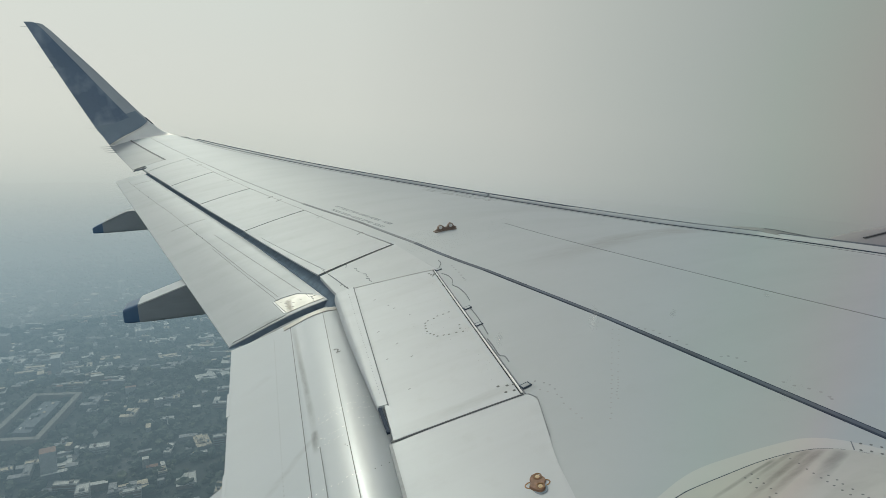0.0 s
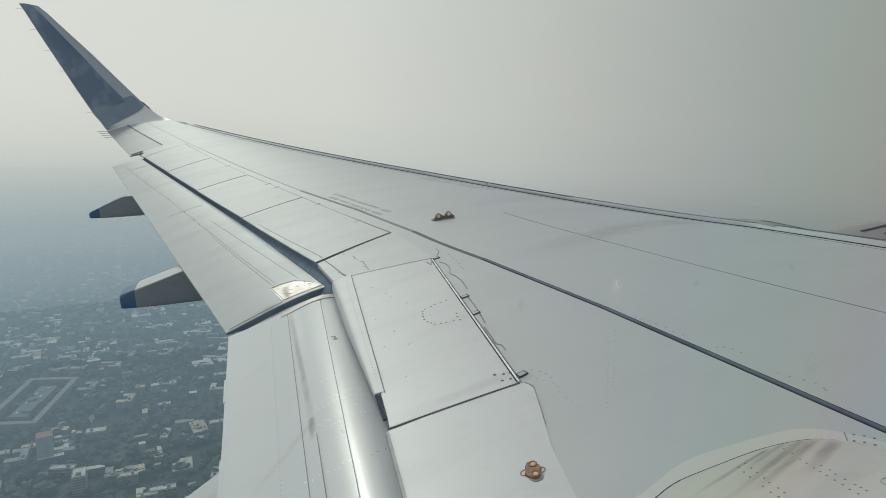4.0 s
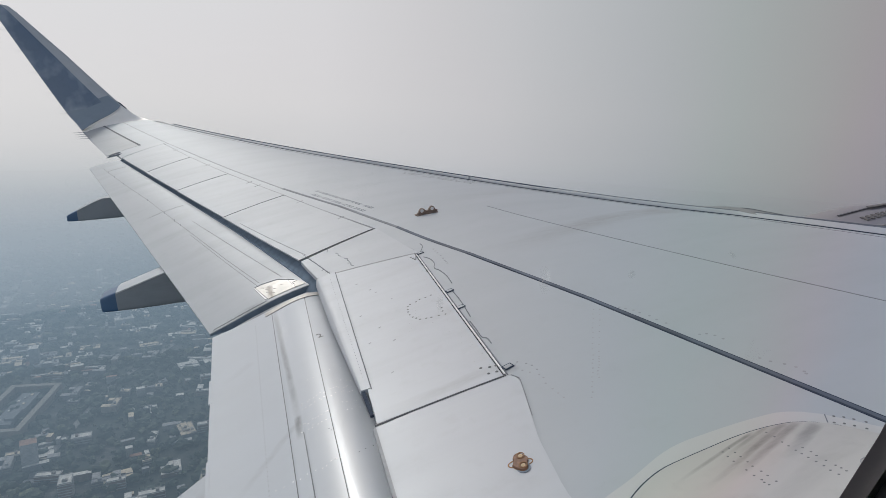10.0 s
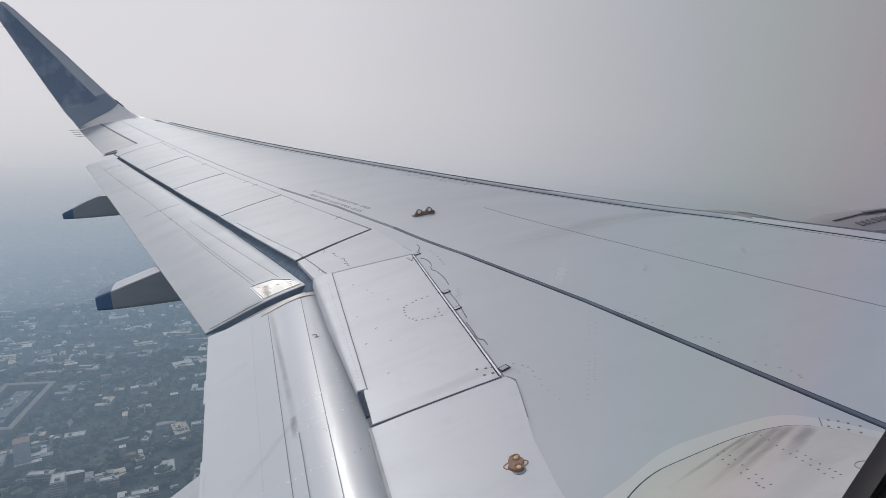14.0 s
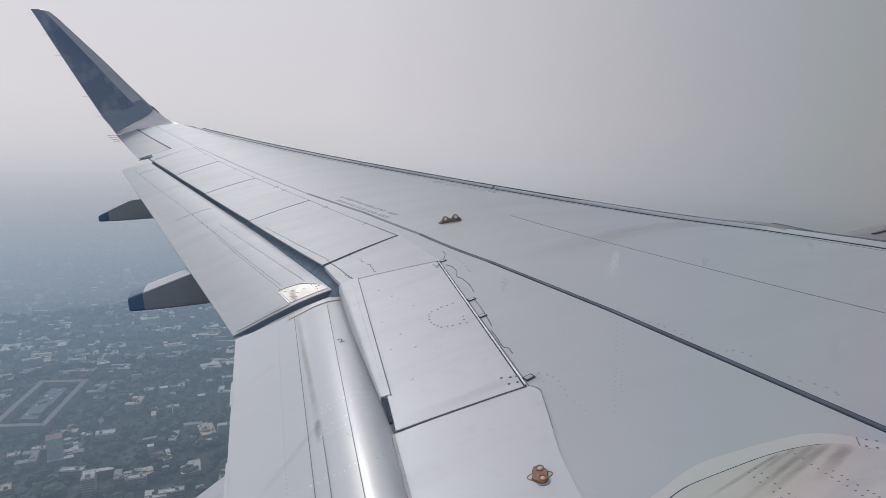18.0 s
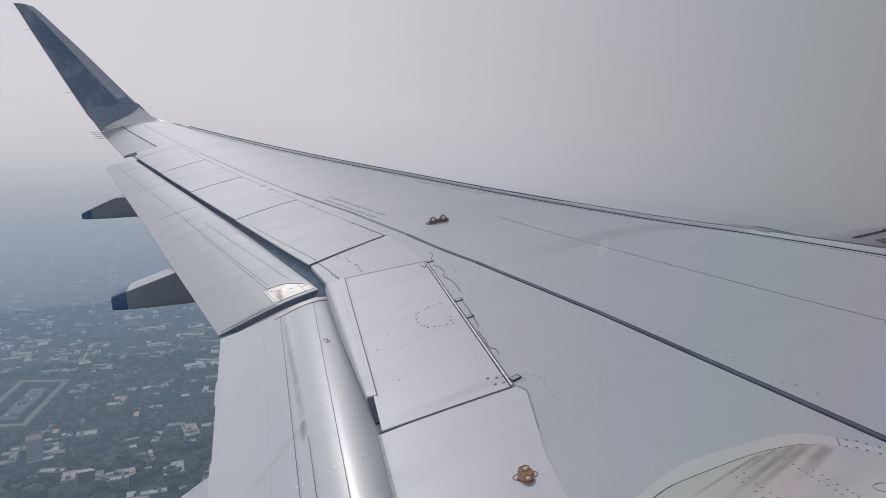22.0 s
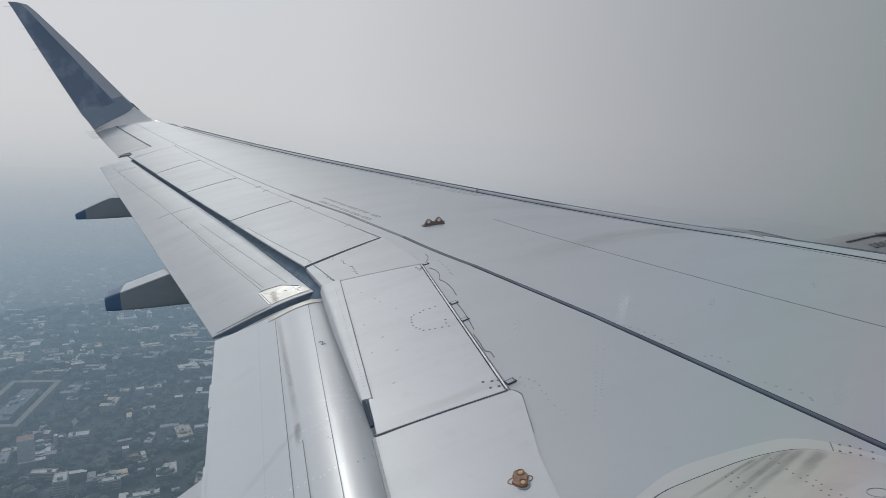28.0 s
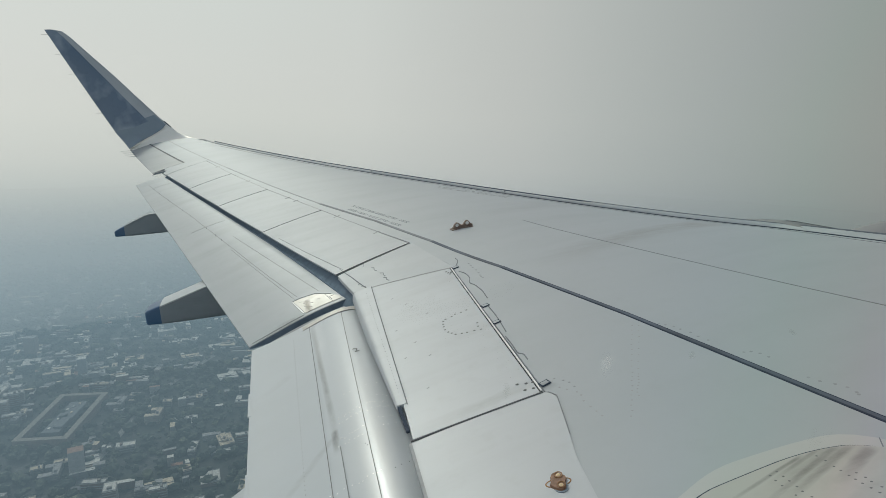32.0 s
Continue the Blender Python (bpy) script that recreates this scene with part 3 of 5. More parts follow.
outer = part("outboard_flap", flap_mesh("outboard_flap", OUT_A, OUT_B, OUT_C, 0.10, mat=FLAPO), wing, "extended white outboard flap")
# slate strip laid over the flap nose inside the slot
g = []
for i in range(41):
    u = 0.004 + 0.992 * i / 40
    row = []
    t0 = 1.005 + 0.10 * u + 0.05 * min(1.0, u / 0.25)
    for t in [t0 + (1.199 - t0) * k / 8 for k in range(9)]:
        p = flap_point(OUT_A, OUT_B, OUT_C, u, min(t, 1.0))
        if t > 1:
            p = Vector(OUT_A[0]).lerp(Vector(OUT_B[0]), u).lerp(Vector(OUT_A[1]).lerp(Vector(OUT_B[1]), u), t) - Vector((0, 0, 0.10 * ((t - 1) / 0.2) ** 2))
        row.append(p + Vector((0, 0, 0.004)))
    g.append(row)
part("slot_strip", make_mesh("slot_strip", *solid(g, 0.006), SLATE), outer, "slate strip on the flap nose in the slot")
# dark cap puts the shade of the flap gap on this end face
ends = flap_section(OUT_A[0], OUT_A[1], OUT_C[0], 0.10, OUT_C[2])
part("end_shade_cap", make_mesh("end_shade_cap", *loft([[p + Vector((0, d, -0.006)) for p in ends] for d in (-0.006, -0.002)]), SLATE), outer, "dark cap painted as the shade on the flap end")
rail = [Vector(OUT_A[0]).lerp(Vector(OUT_A[1]), t) + Vector((0, 0, OUT_C[0] * math.sin(math.pi * t ** 1.3) - 0.040)) for t in np.linspace(0.12, 0.98, 20)]
part("gap_rail", make_mesh("gap_rail", *solid([[p + Vector((0, dy, dz)) for dy, dz in ((-0.085, -0.012), (-0.070, 0.0), (-0.045, 0.0), (-0.030, -0.012))] for p in rail], 0.012), SOFTR), outer, "dull metal rail in the gap between the flaps")
inner = part("inboard_flap", flap_mesh("inboard_flap", IN_A, IN_B, IN_C, 0.10), wing, "extended white inboard flap with worn metal edges")

# aileron
part("aileron", make_mesh("aileron", *solid(quad((-1.96, 13.78), (-2.735, 16.42), (-2.345, 16.50), (-1.44, 13.92), 14, 6, 0.002), lambda i, j: 0.008 + 0.06 * j / 6), AILP), wing, "grey aileron at the wing end")
part("panel_joint", make_mesh("panel_joint", *ribbon([(-1.42, 13.92), (-2.34, 16.52)], 0.030, 0.005), LINE), wing)
part("wedge_panel", make_mesh("wedge_panel", *solid(quad((-1.675, 13.325), (-1.80, 13.70), (-1.02, 13.70), (-1.01, 13.635), 4, 8, 0.001), 0.03), SKIN), wing)
part("end_gap", make_mesh("end_gap", *ribbon([(-1.72, 13.60), (-1.93, 13.68)], 0.10, 0.004), BAY), wing)

# ---------------------------------------------------------------- flap track fairings
def fairing(y0, y1, xn, xf, zb, zt, slope, cap, zmax, deck):
    """A boxy canoe under the flap with rounded edges: blunt tail at xn, its top rising forwards."""
    def ring(x, shrink=0.0):
        t = min(1.0, (x - xn) / 0.35)
        yc, w = (y0 + y1) / 2, (y1 - y0) / 2 * (0.88 + 0.12 * t) * (1 - shrink)
        top, bot = min(zmax, zt + slope * (x - xn) - 0.004 * (1 - t)), zb + 0.010 * (1 - t) ** 2
        zc, h = (top + bot) / 2, (top - bot) / 2 * (1 - shrink)
        out = []
        for k in range(24):
            a = 2 * math.pi * (k + 0.5) / 24
            ca, sa = math.cos(a), math.sin(a)
            out.append(Vector((x, yc + w * math.copysign(abs(ca) ** 0.24, ca), zc + h * math.copysign(abs(sa) ** 0.24, sa))))
        return out
    n = 7
    rings = [ring(xn + cap + (xf - xn - cap) * k / n) for k in range(n + 1)]
    body = part("track_fairing", make_mesh("track_fairing", *loft(rings), FAIRED, 45), wing, "grey flap track fairing with a dark blue tail")
    tail = [ring(xn, 0.22), ring(xn + 0.006, 0.08), ring(xn + 0.020), ring(xn + cap * 0.6), ring(xn + cap)]
    part("tail_cap", make_mesh("tail_cap", *loft(tail), TIPBLUE, 45), body, "dark blue tail cap")
    g = []
    for k in range(7):
        x = xn + cap + 0.01 + (xf - xn - cap - 0.03) * k / 6
        z = min(zmax, zt + slope * (x - xn)) + 0.004
        g.append([Vector((x, y0 - 0.004 + (y1 - y0 + 0.008) * j / 4, z + 0.004 - 0.006 * abs(j - 2))) for j in range(5)])
    part("top_panel", make_mesh("top_panel", *solid(g, 0.012), deck), body, "smooth top panel of the fairing")
    return body


fairing(7.97, 8.29, -1.345, -0.10, -0.430, -0.275, 0.32, 0.145, 0.10, SPOILER)
fairing(11.20, 11.45, -2.195, -1.35, -0.010, 0.085, 0.44, 0.14, 0.29, FAIRED)
fairing(4.70, 5.05, -0.86, 0.10, -1.02, -0.85, 0.60, 0.13, -0.36, SPOILER)

# ---------------------------------------------------------------- winglet
WL = [((-1.12, 16.50, 1.185), (-2.74, 16.50, 1.090)), ((-1.42, 16.68, 1.25), (-2.78, 16.66, 1.085)), ((-1.74, 16.82, 1.40), (-2.83, 16.80, 1.12)), ((-1.97, 16.95, 1.60), (-2.95, 16.95, 1.27)),
      ((-2.13, 17.08, 1.76), (-3.07, 17.08, 1.43)), ((-2.56, 17.27, 2.25), (-3.39, 17.27, 2.03)), ((-2.98, 17.45, 2.74), (-3.70, 17.45, 2.63)), ((-3.42, 17.62, 3.22), (-4.00, 17.62, 3.22)),
      ((-3.80, 17.76, 3.64), (-4.22, 17.76, 3.66)), ((-3.95, 17.80, 3.78), (-4.29, 17.80, 3.79)), ((-4.10, 17.81, 3.82), (-4.31, 17.81, 3.825))]


def winglet_ring(le, te, up):
    le, te = Vector(le), Vector(te)
    d = te - le
    n = d.cross(Vector(up)).normalized()
    if n.y > 0:
        n = -n
    top, bot = [], []
    for t in (0, 0.03, 0.1, 0.25, 0.45, 0.7, 1.0):
        w = 0.055 * d.length * (math.sqrt(max(t, 0)) * (1 - t) * 2.2)
        top.append(le + d * t + n * w)
        bot.append(le + d * t - n * w)
    return top + bot[::-1][:-1]


def winglet_rings(rows):
    out = []
    for i, (le, te) in enumerate(rows):
        a, b = rows[max(0, i - 1)], rows[min(len(rows) - 1, i + 1)]
        out.append(winglet_ring(le, te, Vector(b[1]) - Vector(a[1])))
    return out


FOOT = ((-1.97, 16.95, 1.60), (-2.80, 16.69, 1.10))
winglet = part("winglet", make_mesh("winglet", *loft(winglet_rings([FOOT, ((-2.05, 17.02, 1.68), (-2.93, 16.93, 1.26))] + WL[4:])), WLGREY, 60), wing, "tall blue-grey upturned winglet")
bend = []
for k in range(13):
    w = min(k / 4, 2.999)
    i, t = int(w), w - int(w)
    knots = [WL[0], WL[0], WL[1], WL[2], FOOT, FOOT]
    bend.append(tuple(sum((c * Vector(knots[i + j][e]) for j, c in enumerate((-0.5 * t + t * t - 0.5 * t ** 3, 1 - 2.5 * t * t + 1.5 * t ** 3, 0.5 * t + 2 * t * t - 1.5 * t ** 3, -0.5 * t * t + 0.5 * t ** 3))), Vector()) for e in (0, 1)))
part("winglet_root", make_mesh("winglet_root", *loft(winglet_rings(bend)), POLISH, 60), wing, "polished pale curve into the winglet, whitened for its glint")
part("winglet_joint", make_mesh("winglet_joint", *loft([[Vector((x + 0.011 * math.cos(a), y + 0.010 * math.sin(a), z + 0.011 * math.sin(a))) for a in np.linspace(0, 2 * math.pi, 9)[:-1]] for x, y, z in ((-1.90, 16.905, 1.535), (-1.97, 16.945, 1.605), (-2.04, 17.00, 1.675))]), SEAL, 60), wing, "dark joint at the foot of the winglet")
# dark blue field on the winglet's inner face
g = []
for i in range(25):
    w = 4.15 + (len(WL) - 1.05 - 4.15) * i / 24
    k = min(int(w), len(WL) - 2)
    sag = 0.42 * max(0.0, 1 - i / 8) ** 2
    le, te = (Vector(WL[k][e]).lerp(Vector(WL[k + 1][e]), w - k) for e in (0, 1))
    d = te - le
    n = d.cross(Vector(WL[k + 1][1]) - Vector(WL[k][1])).normalized()
    n = -n if n.y > 0 else n
    f0 = 0.25 + 0.13 * i / 24
    drop = Vector(WL[4][0]).lerp(Vector(WL[4][1]), 0.3) - Vector(WL[5][0]).lerp(Vector(WL[5][1]), 0.3)
    g.append([le + d * t + drop * sag * (1 - t) + n * (0.055 * d.length * math.sqrt(t) * (1 - t) * 2.2 + 0.008) for t in np.linspace(f0, 0.985, 8)])
v, f = solid(g, 0.0)
nn = len(v) // 2
part("blue_field", make_mesh("blue_field", v[:nn] + [p + Vector((0, 0.004, 0)) for p in v[:nn]], f, WLBLUE, 60), winglet, "dark blue painted field with painted cloud reflections")
low_rows = [(WL[2][0], WL[2][1]), FOOT, ((-2.05, 17.02, 1.68), (-2.93, 16.93, 1.26)), WL[4], tuple(Vector(WL[4][e]).lerp(Vector(WL[5][e]), 0.16) for e in (0, 1))]
g = []
for i, (le, te) in enumerate(low_rows):
    le, te = Vector(le), Vector(te)
    d = te - le
    n = d.cross(Vector(low_rows[min(4, i + 1)][1]) - Vector(low_rows[max(0, i - 1)][1])).normalized()
    n = -n if n.y > 0 else n
    row = [le + d * t + n * (0.055 * d.length * math.sqrt(t) * (1 - t) * 2.2 + 0.005) for t in np.linspace(0.04, 0.985, 11)]
    g.append(row)
g[0] = [b.lerp(a, 0.42 * math.sin(math.pi * k / 10) ** 0.7) + Vector((0, -0.004, 0.004)) for k, (a, b) in enumerate(zip(g[0], g[1]))]
v, f = solid(g, 0.0)
nn = len(v) // 2
part("slate_field", make_mesh("slate_field", v[:nn] + [p + Vector((0, 0.003, 0)) for p in v[:nn]], f, WLMID, 60), winglet, "slate-grey painted foot of the winglet")
# static wicks
for k in range(6):
    te = Vector(WL[4][1]).lerp(Vector(WL[9][1]), 0.02 + 0.19 * k)
    part("static_wick", make_mesh("static_wick", *box(te.x - 0.06, te.y, te.z, 0.14, 0.006, 0.004), WICK), winglet)
for k in range(4):
    p = on(-2.74 + 0.085 * k, 16.44 - 0.25 * k, 0.01)
    wick = part("static_wick", make_mesh("static_wick", *box(p.x - 0.06, p.y, p.z - 0.01, 0.26, 0.010, 0.007), GREYSEAL), wing, "thin grey static wick on a dark foot")
    part("wick_foot", make_mesh("wick_foot", *box(p.x + 0.045, p.y, p.z - 0.008, 0.09, 0.020, 0.014), SEAL), wick)

# ---------------------------------------------------------------- wing root fairing
RIM = [(3.05, 0.40), (3.25, 0.95), (3.28, 1.13), (3.32, 1.27), (3.33, 1.37), (3.30, 1.61), (3.265, 1.80), (3.17, 1.91), (3.03, 1.97), (2.80, 2.15), (2.45, 2.8), (2.25, 4.4)]
SEAM = [(2.938, 0.40), (3.158, 0.98), (3.218, 1.09), (3.253, 1.22), (3.238, 1.55), (3.218, 1.68), (3.178, 1.80), (3.118, 1.86), (3.058, 1.91), (2.968, 1.94), (2.728, 2.12), (2.388, 2.8), (2.188, 4.4)]
RIM, SEAM = ([(sum(lerp(line, x + d) for d in (-0.045, -0.03, -0.01, 0.01, 0.03, 0.045)) / 6, x) for x in np.linspace(0.4, 4.4, 101)] for line in (RIM, SEAM))
xs = [0.45 + 0.04 * k for k in range(98)]
skirt = part("root_skirt", make_mesh("root_skirt", *solid([[on(x, lerp(SEAM, x) - 0.02 + (lerp(RIM, x) - lerp(SEAM, x) + 0.02) * t, 0.004) for t in (0, 0.33, 0.66, 1)] for x in xs], 0.01), SKIRT), wing, "pale sealed edge strip of the root fairing")


def root_z(x, y, dz=0.0):
    e = lerp(SEAM, x)
    t = max(0.0, (e - y) / (e - 1.90))
    return Vector((x, y, z_top(x, e) + 0.012 + 0.10 * t + 0.62 * t ** 2.2 + dz))


rootf = part("root_fairing", make_mesh("root_fairing", *solid([[root_z(x, 1.90 + (lerp(SEAM, x) - 1.90) * t) for t in np.linspace(0, 1, 16)] for x in xs], 0.012), ROOTP), wing, "pale riveted fairing where wing meets fuselage")
part("panel_joint", make_mesh("panel_joint", *ribbon([(x, lerp(SEAM, x) + 0.004) for x in np.linspace(0.9, 2.1, 50)], 0.006, 0.008, 0.05, 0.004), SEAL), wing)

# ---------------------------------------------------------------- engine beyond the leading edge
engine = thing("engine", "grey underwing jet engine cowl seen over the leading edge", "engine")
CR = [(0.78, 3.6), (0.98, 4.4), (1.06, 5.0), (1.115, 5.5), (1.150, 5.9), (1.155, 6.2), (1.13, 6.8), (1.05, 7.2)]


def cowl_point(x, deg, dz=0.0):
    a, r = radians(deg), lerp(CR, x) + dz
    return Vector((x, 5.75 + r * math.cos(a), -0.95 + r * math.sin(a)))


rings = [[cowl_point(x, k * 7.5) for k in range(48)] for x in (3.6, 4.0, 4.4, 4.7, 5.0, 5.25, 5.5, 5.7, 5.9, 6.05, 6.2, 6.5, 6.8, 7.0, 7.2)]
rings += [[Vector((x, 5.75 + r * math.cos(radians(k * 7.5)), -0.95 + r * math.sin(radians(k * 7.5)))) for k in range(48)] for x, r in ((7.3, 0.98), (7.2, 0.92), (6.7, 0.88))]
part("cowl", make_mesh("cowl", *loft(rings), COWL, 40), engine, "pale grey engine cowl")


def cowl_band(name, x0, x1, d0, d1, mat, label="", dz=0.006, n=14):
    g = [[cowl_point(x0 + (x1 - x0) * k / n, d0 + (d1 - d0) * j / 4, dz) for j in range(5)] for k in range(n + 1)]
    return part(name, make_mesh(name, *solid(g, 0.008), mat), engine, label)


cowl_band("cowl_joint", 5.52, 6.9, 89.2, 90.2, LINE, "dark cowl joint", 0.012)
cowl_band("ridge", 5.93, 6.6, 89.0, 91.0, GRIME, "raised dark ridge along the cowl", 0.026)
for k in range(9):
    cowl_band("louvre", 5.62 + 0.07 * k, 5.66 + 0.07 * k, 97.0, 101.0, GRIME, "dark cooling louvre", 0.008, 2)
cowl_band("cowl_joint", 4.95, 4.975, 60, 150, LINE, "dark cowl joint")
fin = [(4.80, 0.225), (4.87, 0.252), (4.97, 0.262), (5.25, 0.240), (5.55, 0.19), (5.85, 0.06)]
g = [[Vector((x, 5.10 - 0.012 * e, z)) for e in (-1, 1)] for x, z in fin]
part("strake", make_mesh("strake", *solid(g, lambda i, j: 0.36 - 0.02 * i), DULL), engine, "thin grey cowl strake")
PY = [(4.195, 0.60, 0.352), (4.215, 0.70, 0.374), (4.25, 0.72, 0.384), (4.36, 0.66, 0.364), (4.53, 0.56, 0.322), (4.78, 0.46, 0.262), (5.05, 0.38, 0.197), (5.62, 0.28, 0.065), (6.2, 0.18, -0.06)]
g = [[Vector((x, 5.75 + w * k / 6, zt - 0.10 * abs(k / 6) ** 1.5)) for k in range(-6, 7)] for x, w, zt in PY]
part("pylon", make_mesh("pylon", *solid(g, 0.5), PYLONP, 50), engine, "grey pylon top")
g = [[Vector((x, 5.75 + d, zt + 0.004)) for d in (-0.010, 0.010)] for x, w, zt in PY[2:8]]
part("pylon_seam", make_mesh("pylon_seam", *solid(g, 0.008), LINE), engine, "thin dark pylon seam")

# ---------------------------------------------------------------- fuselage wall and cabin window
R, CZ = 1.98, 1.00


def wall_y(z, r):
    return math.sqrt(max(0.01, r * r - (z - CZ) ** 2))


fus = thing("fuselage_wall", "white aircraft cabin side wall round one window", "wall", kind="structure")
WX0, WX1, WZ0, WZ1, WR = -0.275, 0.0175, 1.280, 1.665, 0.12


def rounded(x0, x1, z0, z1, r, n=8):
    pts = []
    for cx, cz, a0 in ((x1 - r, z1 - r, 0), (x0 + r, z1 - r, 90), (x0 + r, z0 + r, 180), (x1 - r, z0 + r, 270)):
        for k in range(n + 1):
            a = radians(a0 + 90 * k / n)
            pts.append((cx + r * math.cos(a), cz + r * math.sin(a)))
    return pts


def wall_shell(r, grow=0.0):
    """A wall strip with the window's opening: rings that grow from the opening to a large rectangle."""
    hole = rounded(WX0 - grow, WX1 + grow, WZ0 - grow, WZ1 + grow, WR + grow)
    rings = []
    for s in (0, 0.1, 0.3, 0.6, 1.0):
        rings.append([(x + ((-2.6 if x < -0.06 else 2.6) - x) * s, z + ((2.65 if z > 1.5 else -0.25) - z) * s) for x, z in hole])
    v = [Vector((x, wall_y(z, r), z)) for q in rings for x, z in q]
    n = len(hole)
    f = [(i * n + j, i * n + (j + 1) % n, (i + 1) * n + (j + 1) % n, (i + 1) * n + j) for i in range(4) for j in range(n)]
    return v, f


WALLP = paint("fuselage_white", (0.75, 0.75, 0.75), 0.35, 0.05)
part("outer_skin", make_mesh("outer_skin", *wall_shell(1.985, 0.30), WALLP), fus, "white outer skin")
part("inner_lining", make_mesh("inner_lining", *wall_shell(1.905), TRIMW), fus, "cream cabin lining")
hole = rounded(WX0, WX1, WZ0, WZ1, WR)
sides = [[Vector((x, wall_y(z, 1.905) + dy, z)) for x, z in rounded(WX0 - g, WX1 + g, WZ0 - g, WZ1 + g, WR + g)] for g, dy in ((0.03, -0.004), (0.006, -0.006), (0.0, 0.004), (0.055, 0.020), (0.13, 0.04), (0.30, 0.078))]
part("window_seal", make_mesh("window_seal", *loft(sides, False), RUBBER), fus, "dark grey rubber window seal")
# the rest of the cabin round the camera
cab = []
for a in np.linspace(-38, 218, 40):
    cab.append([Vector((x, 1.90 * math.cos(radians(a)), CZ + 1.90 * math.sin(radians(a)))) for x in (-2.6, 2.6)])
cabin = [q for q in cab if not (q[0].y > 1.2)]
part("cabin_shell", make_mesh("cabin_shell", *solid([[Vector((p.x, p.y, p.z)) for p in q] for q in cabin], 0.02), TRIMW), fus, "cream cabin lining")
part("cabin_floor", make_mesh("cabin_floor", *box(0, 0, -0.25, 5.2, 2.8, 0.05), plain("carpet", (0.04, 0.05, 0.08), 0.9)), fus)
for x in (-2.6, 2.6):
    part("cabin_end", make_mesh("cabin_end", *loft([[Vector((x + e, 1.89 * math.cos(a), max(-0.26, CZ + 1.89 * math.sin(a)))) for a in np.linspace(0, 2 * math.pi, 49)[:-1]] for e in (-0.02, 0.02)]), TRIMW), fus)

# window pane: clear acrylic with stress tints and dust
pm, nt, b, out = shader("acrylic_pane")
nt.nodes.remove(b)
tr = nt.nodes.new("ShaderNodeBsdfTransparent")
co = nt.nodes.new("ShaderNodeTexCoord")
sp = nt.nodes.new("ShaderNodeSeparateXYZ")
nt.links.new(co.outputs["Object"], sp.inputs[0])
wob = nt.nodes.new("ShaderNodeMath")
wob.operation = "MULTIPLY_ADD"
wob.inputs[1].default_value = 0.05
nt.links.new(noise_tex(nt, 14.0, 2), wob.inputs[0])
nt.links.new(sp.outputs[0], wob.inputs[2])
mr = nt.nodes.new("ShaderNodeMapRange")
mr.inputs[1].default_value, mr.inputs[2].default_value = -0.12, 0.10
nt.links.new(wob.outputs[0], mr.inputs[0])
nt.links.new(ramp(nt, mr.outputs[0], [(0.0, (0.96, 0.96, 0.975)), (0.20, (0.97, 0.97, 0.975)), (0.33, (0.985, 0.960, 0.965)), (0.40, (0.955, 0.968, 0.975)), (0.46, (0.932, 0.980, 0.945)), (0.51, (0.965, 0.966, 0.93)), (0.55, (0.988, 0.935, 0.92)), (0.585, (1.0, 0.92, 0.945)), (0.65, (0.95, 0.935, 0.985)), (1.0, (0.95, 0.96, 0.98))]), tr.inputs[0])
df = nt.nodes.new("ShaderNodeBsdfTranslucent")
df.inputs[0].default_value = (0.8, 0.8, 0.8, 1)
ms = nt.nodes.new("ShaderNodeMixShader")
nt.links.new(ramp(nt, noise_tex(nt, 60.0, 3), [(0.68, (0.0, 0.0, 0.0)), (0.86, (0.10, 0.10, 0.10))]), ms.inputs[0])
nt.links.new(tr.outputs[0], ms.inputs[1])
nt.links.new(df.outputs[0], ms.inputs[2])
nt.links.new(ms.outputs[0], out.inputs[0])
pane = part("window_pane", make_mesh("window_pane", [Vector((x, wall_y(z, 1.925), z)) for x, z in rounded(WX0 - 0.07, WX1 + 0.07, WZ0 - 0.07, WZ1 + 0.07, WR + 0.07)], [tuple(range(36))], pm), fus, "clear acrylic pane with faint tints")
pane.visible_shadow = False
# soft greasy smudges on the pane
sm, nt, b, out = shader("pane_smudge")
nt.nodes.remove(b)
co = nt.nodes.new("ShaderNodeTexCoord")
sep = nt.nodes.new("ShaderNodeSeparateXYZ")
nt.links.new(co.outputs["Generated"], sep.inputs[0])
ax, az = (calc(nt, "MULTIPLY_ADD", sep.outputs[k], 2.0, -1.0) for k in (0, 2))
fall = calc(nt, "SUBTRACT", 1.0, calc(nt, "ADD", calc(nt, "MULTIPLY", ax, ax), calc(nt, "MULTIPLY", az, az)), clamp=True)
veil = calc(nt, "MULTIPLY", calc(nt, "MULTIPLY", calc(nt, "POWER", fall, 1.5), 0.16), noise_tex(nt, 500.0, 3))
tr, df, ms = nt.nodes.new("ShaderNodeBsdfTransparent"), nt.nodes.new("ShaderNodeBsdfTranslucent"), nt.nodes.new("ShaderNodeMixShader")
df.inputs[0].default_value = (0.9, 0.9, 0.9, 1)
for k, sock in enumerate((veil, tr.outputs[0], df.outputs[0])):
    nt.links.new(sock, ms.inputs[k])
nt.links.new(ms.outputs[0], out.inputs[0])
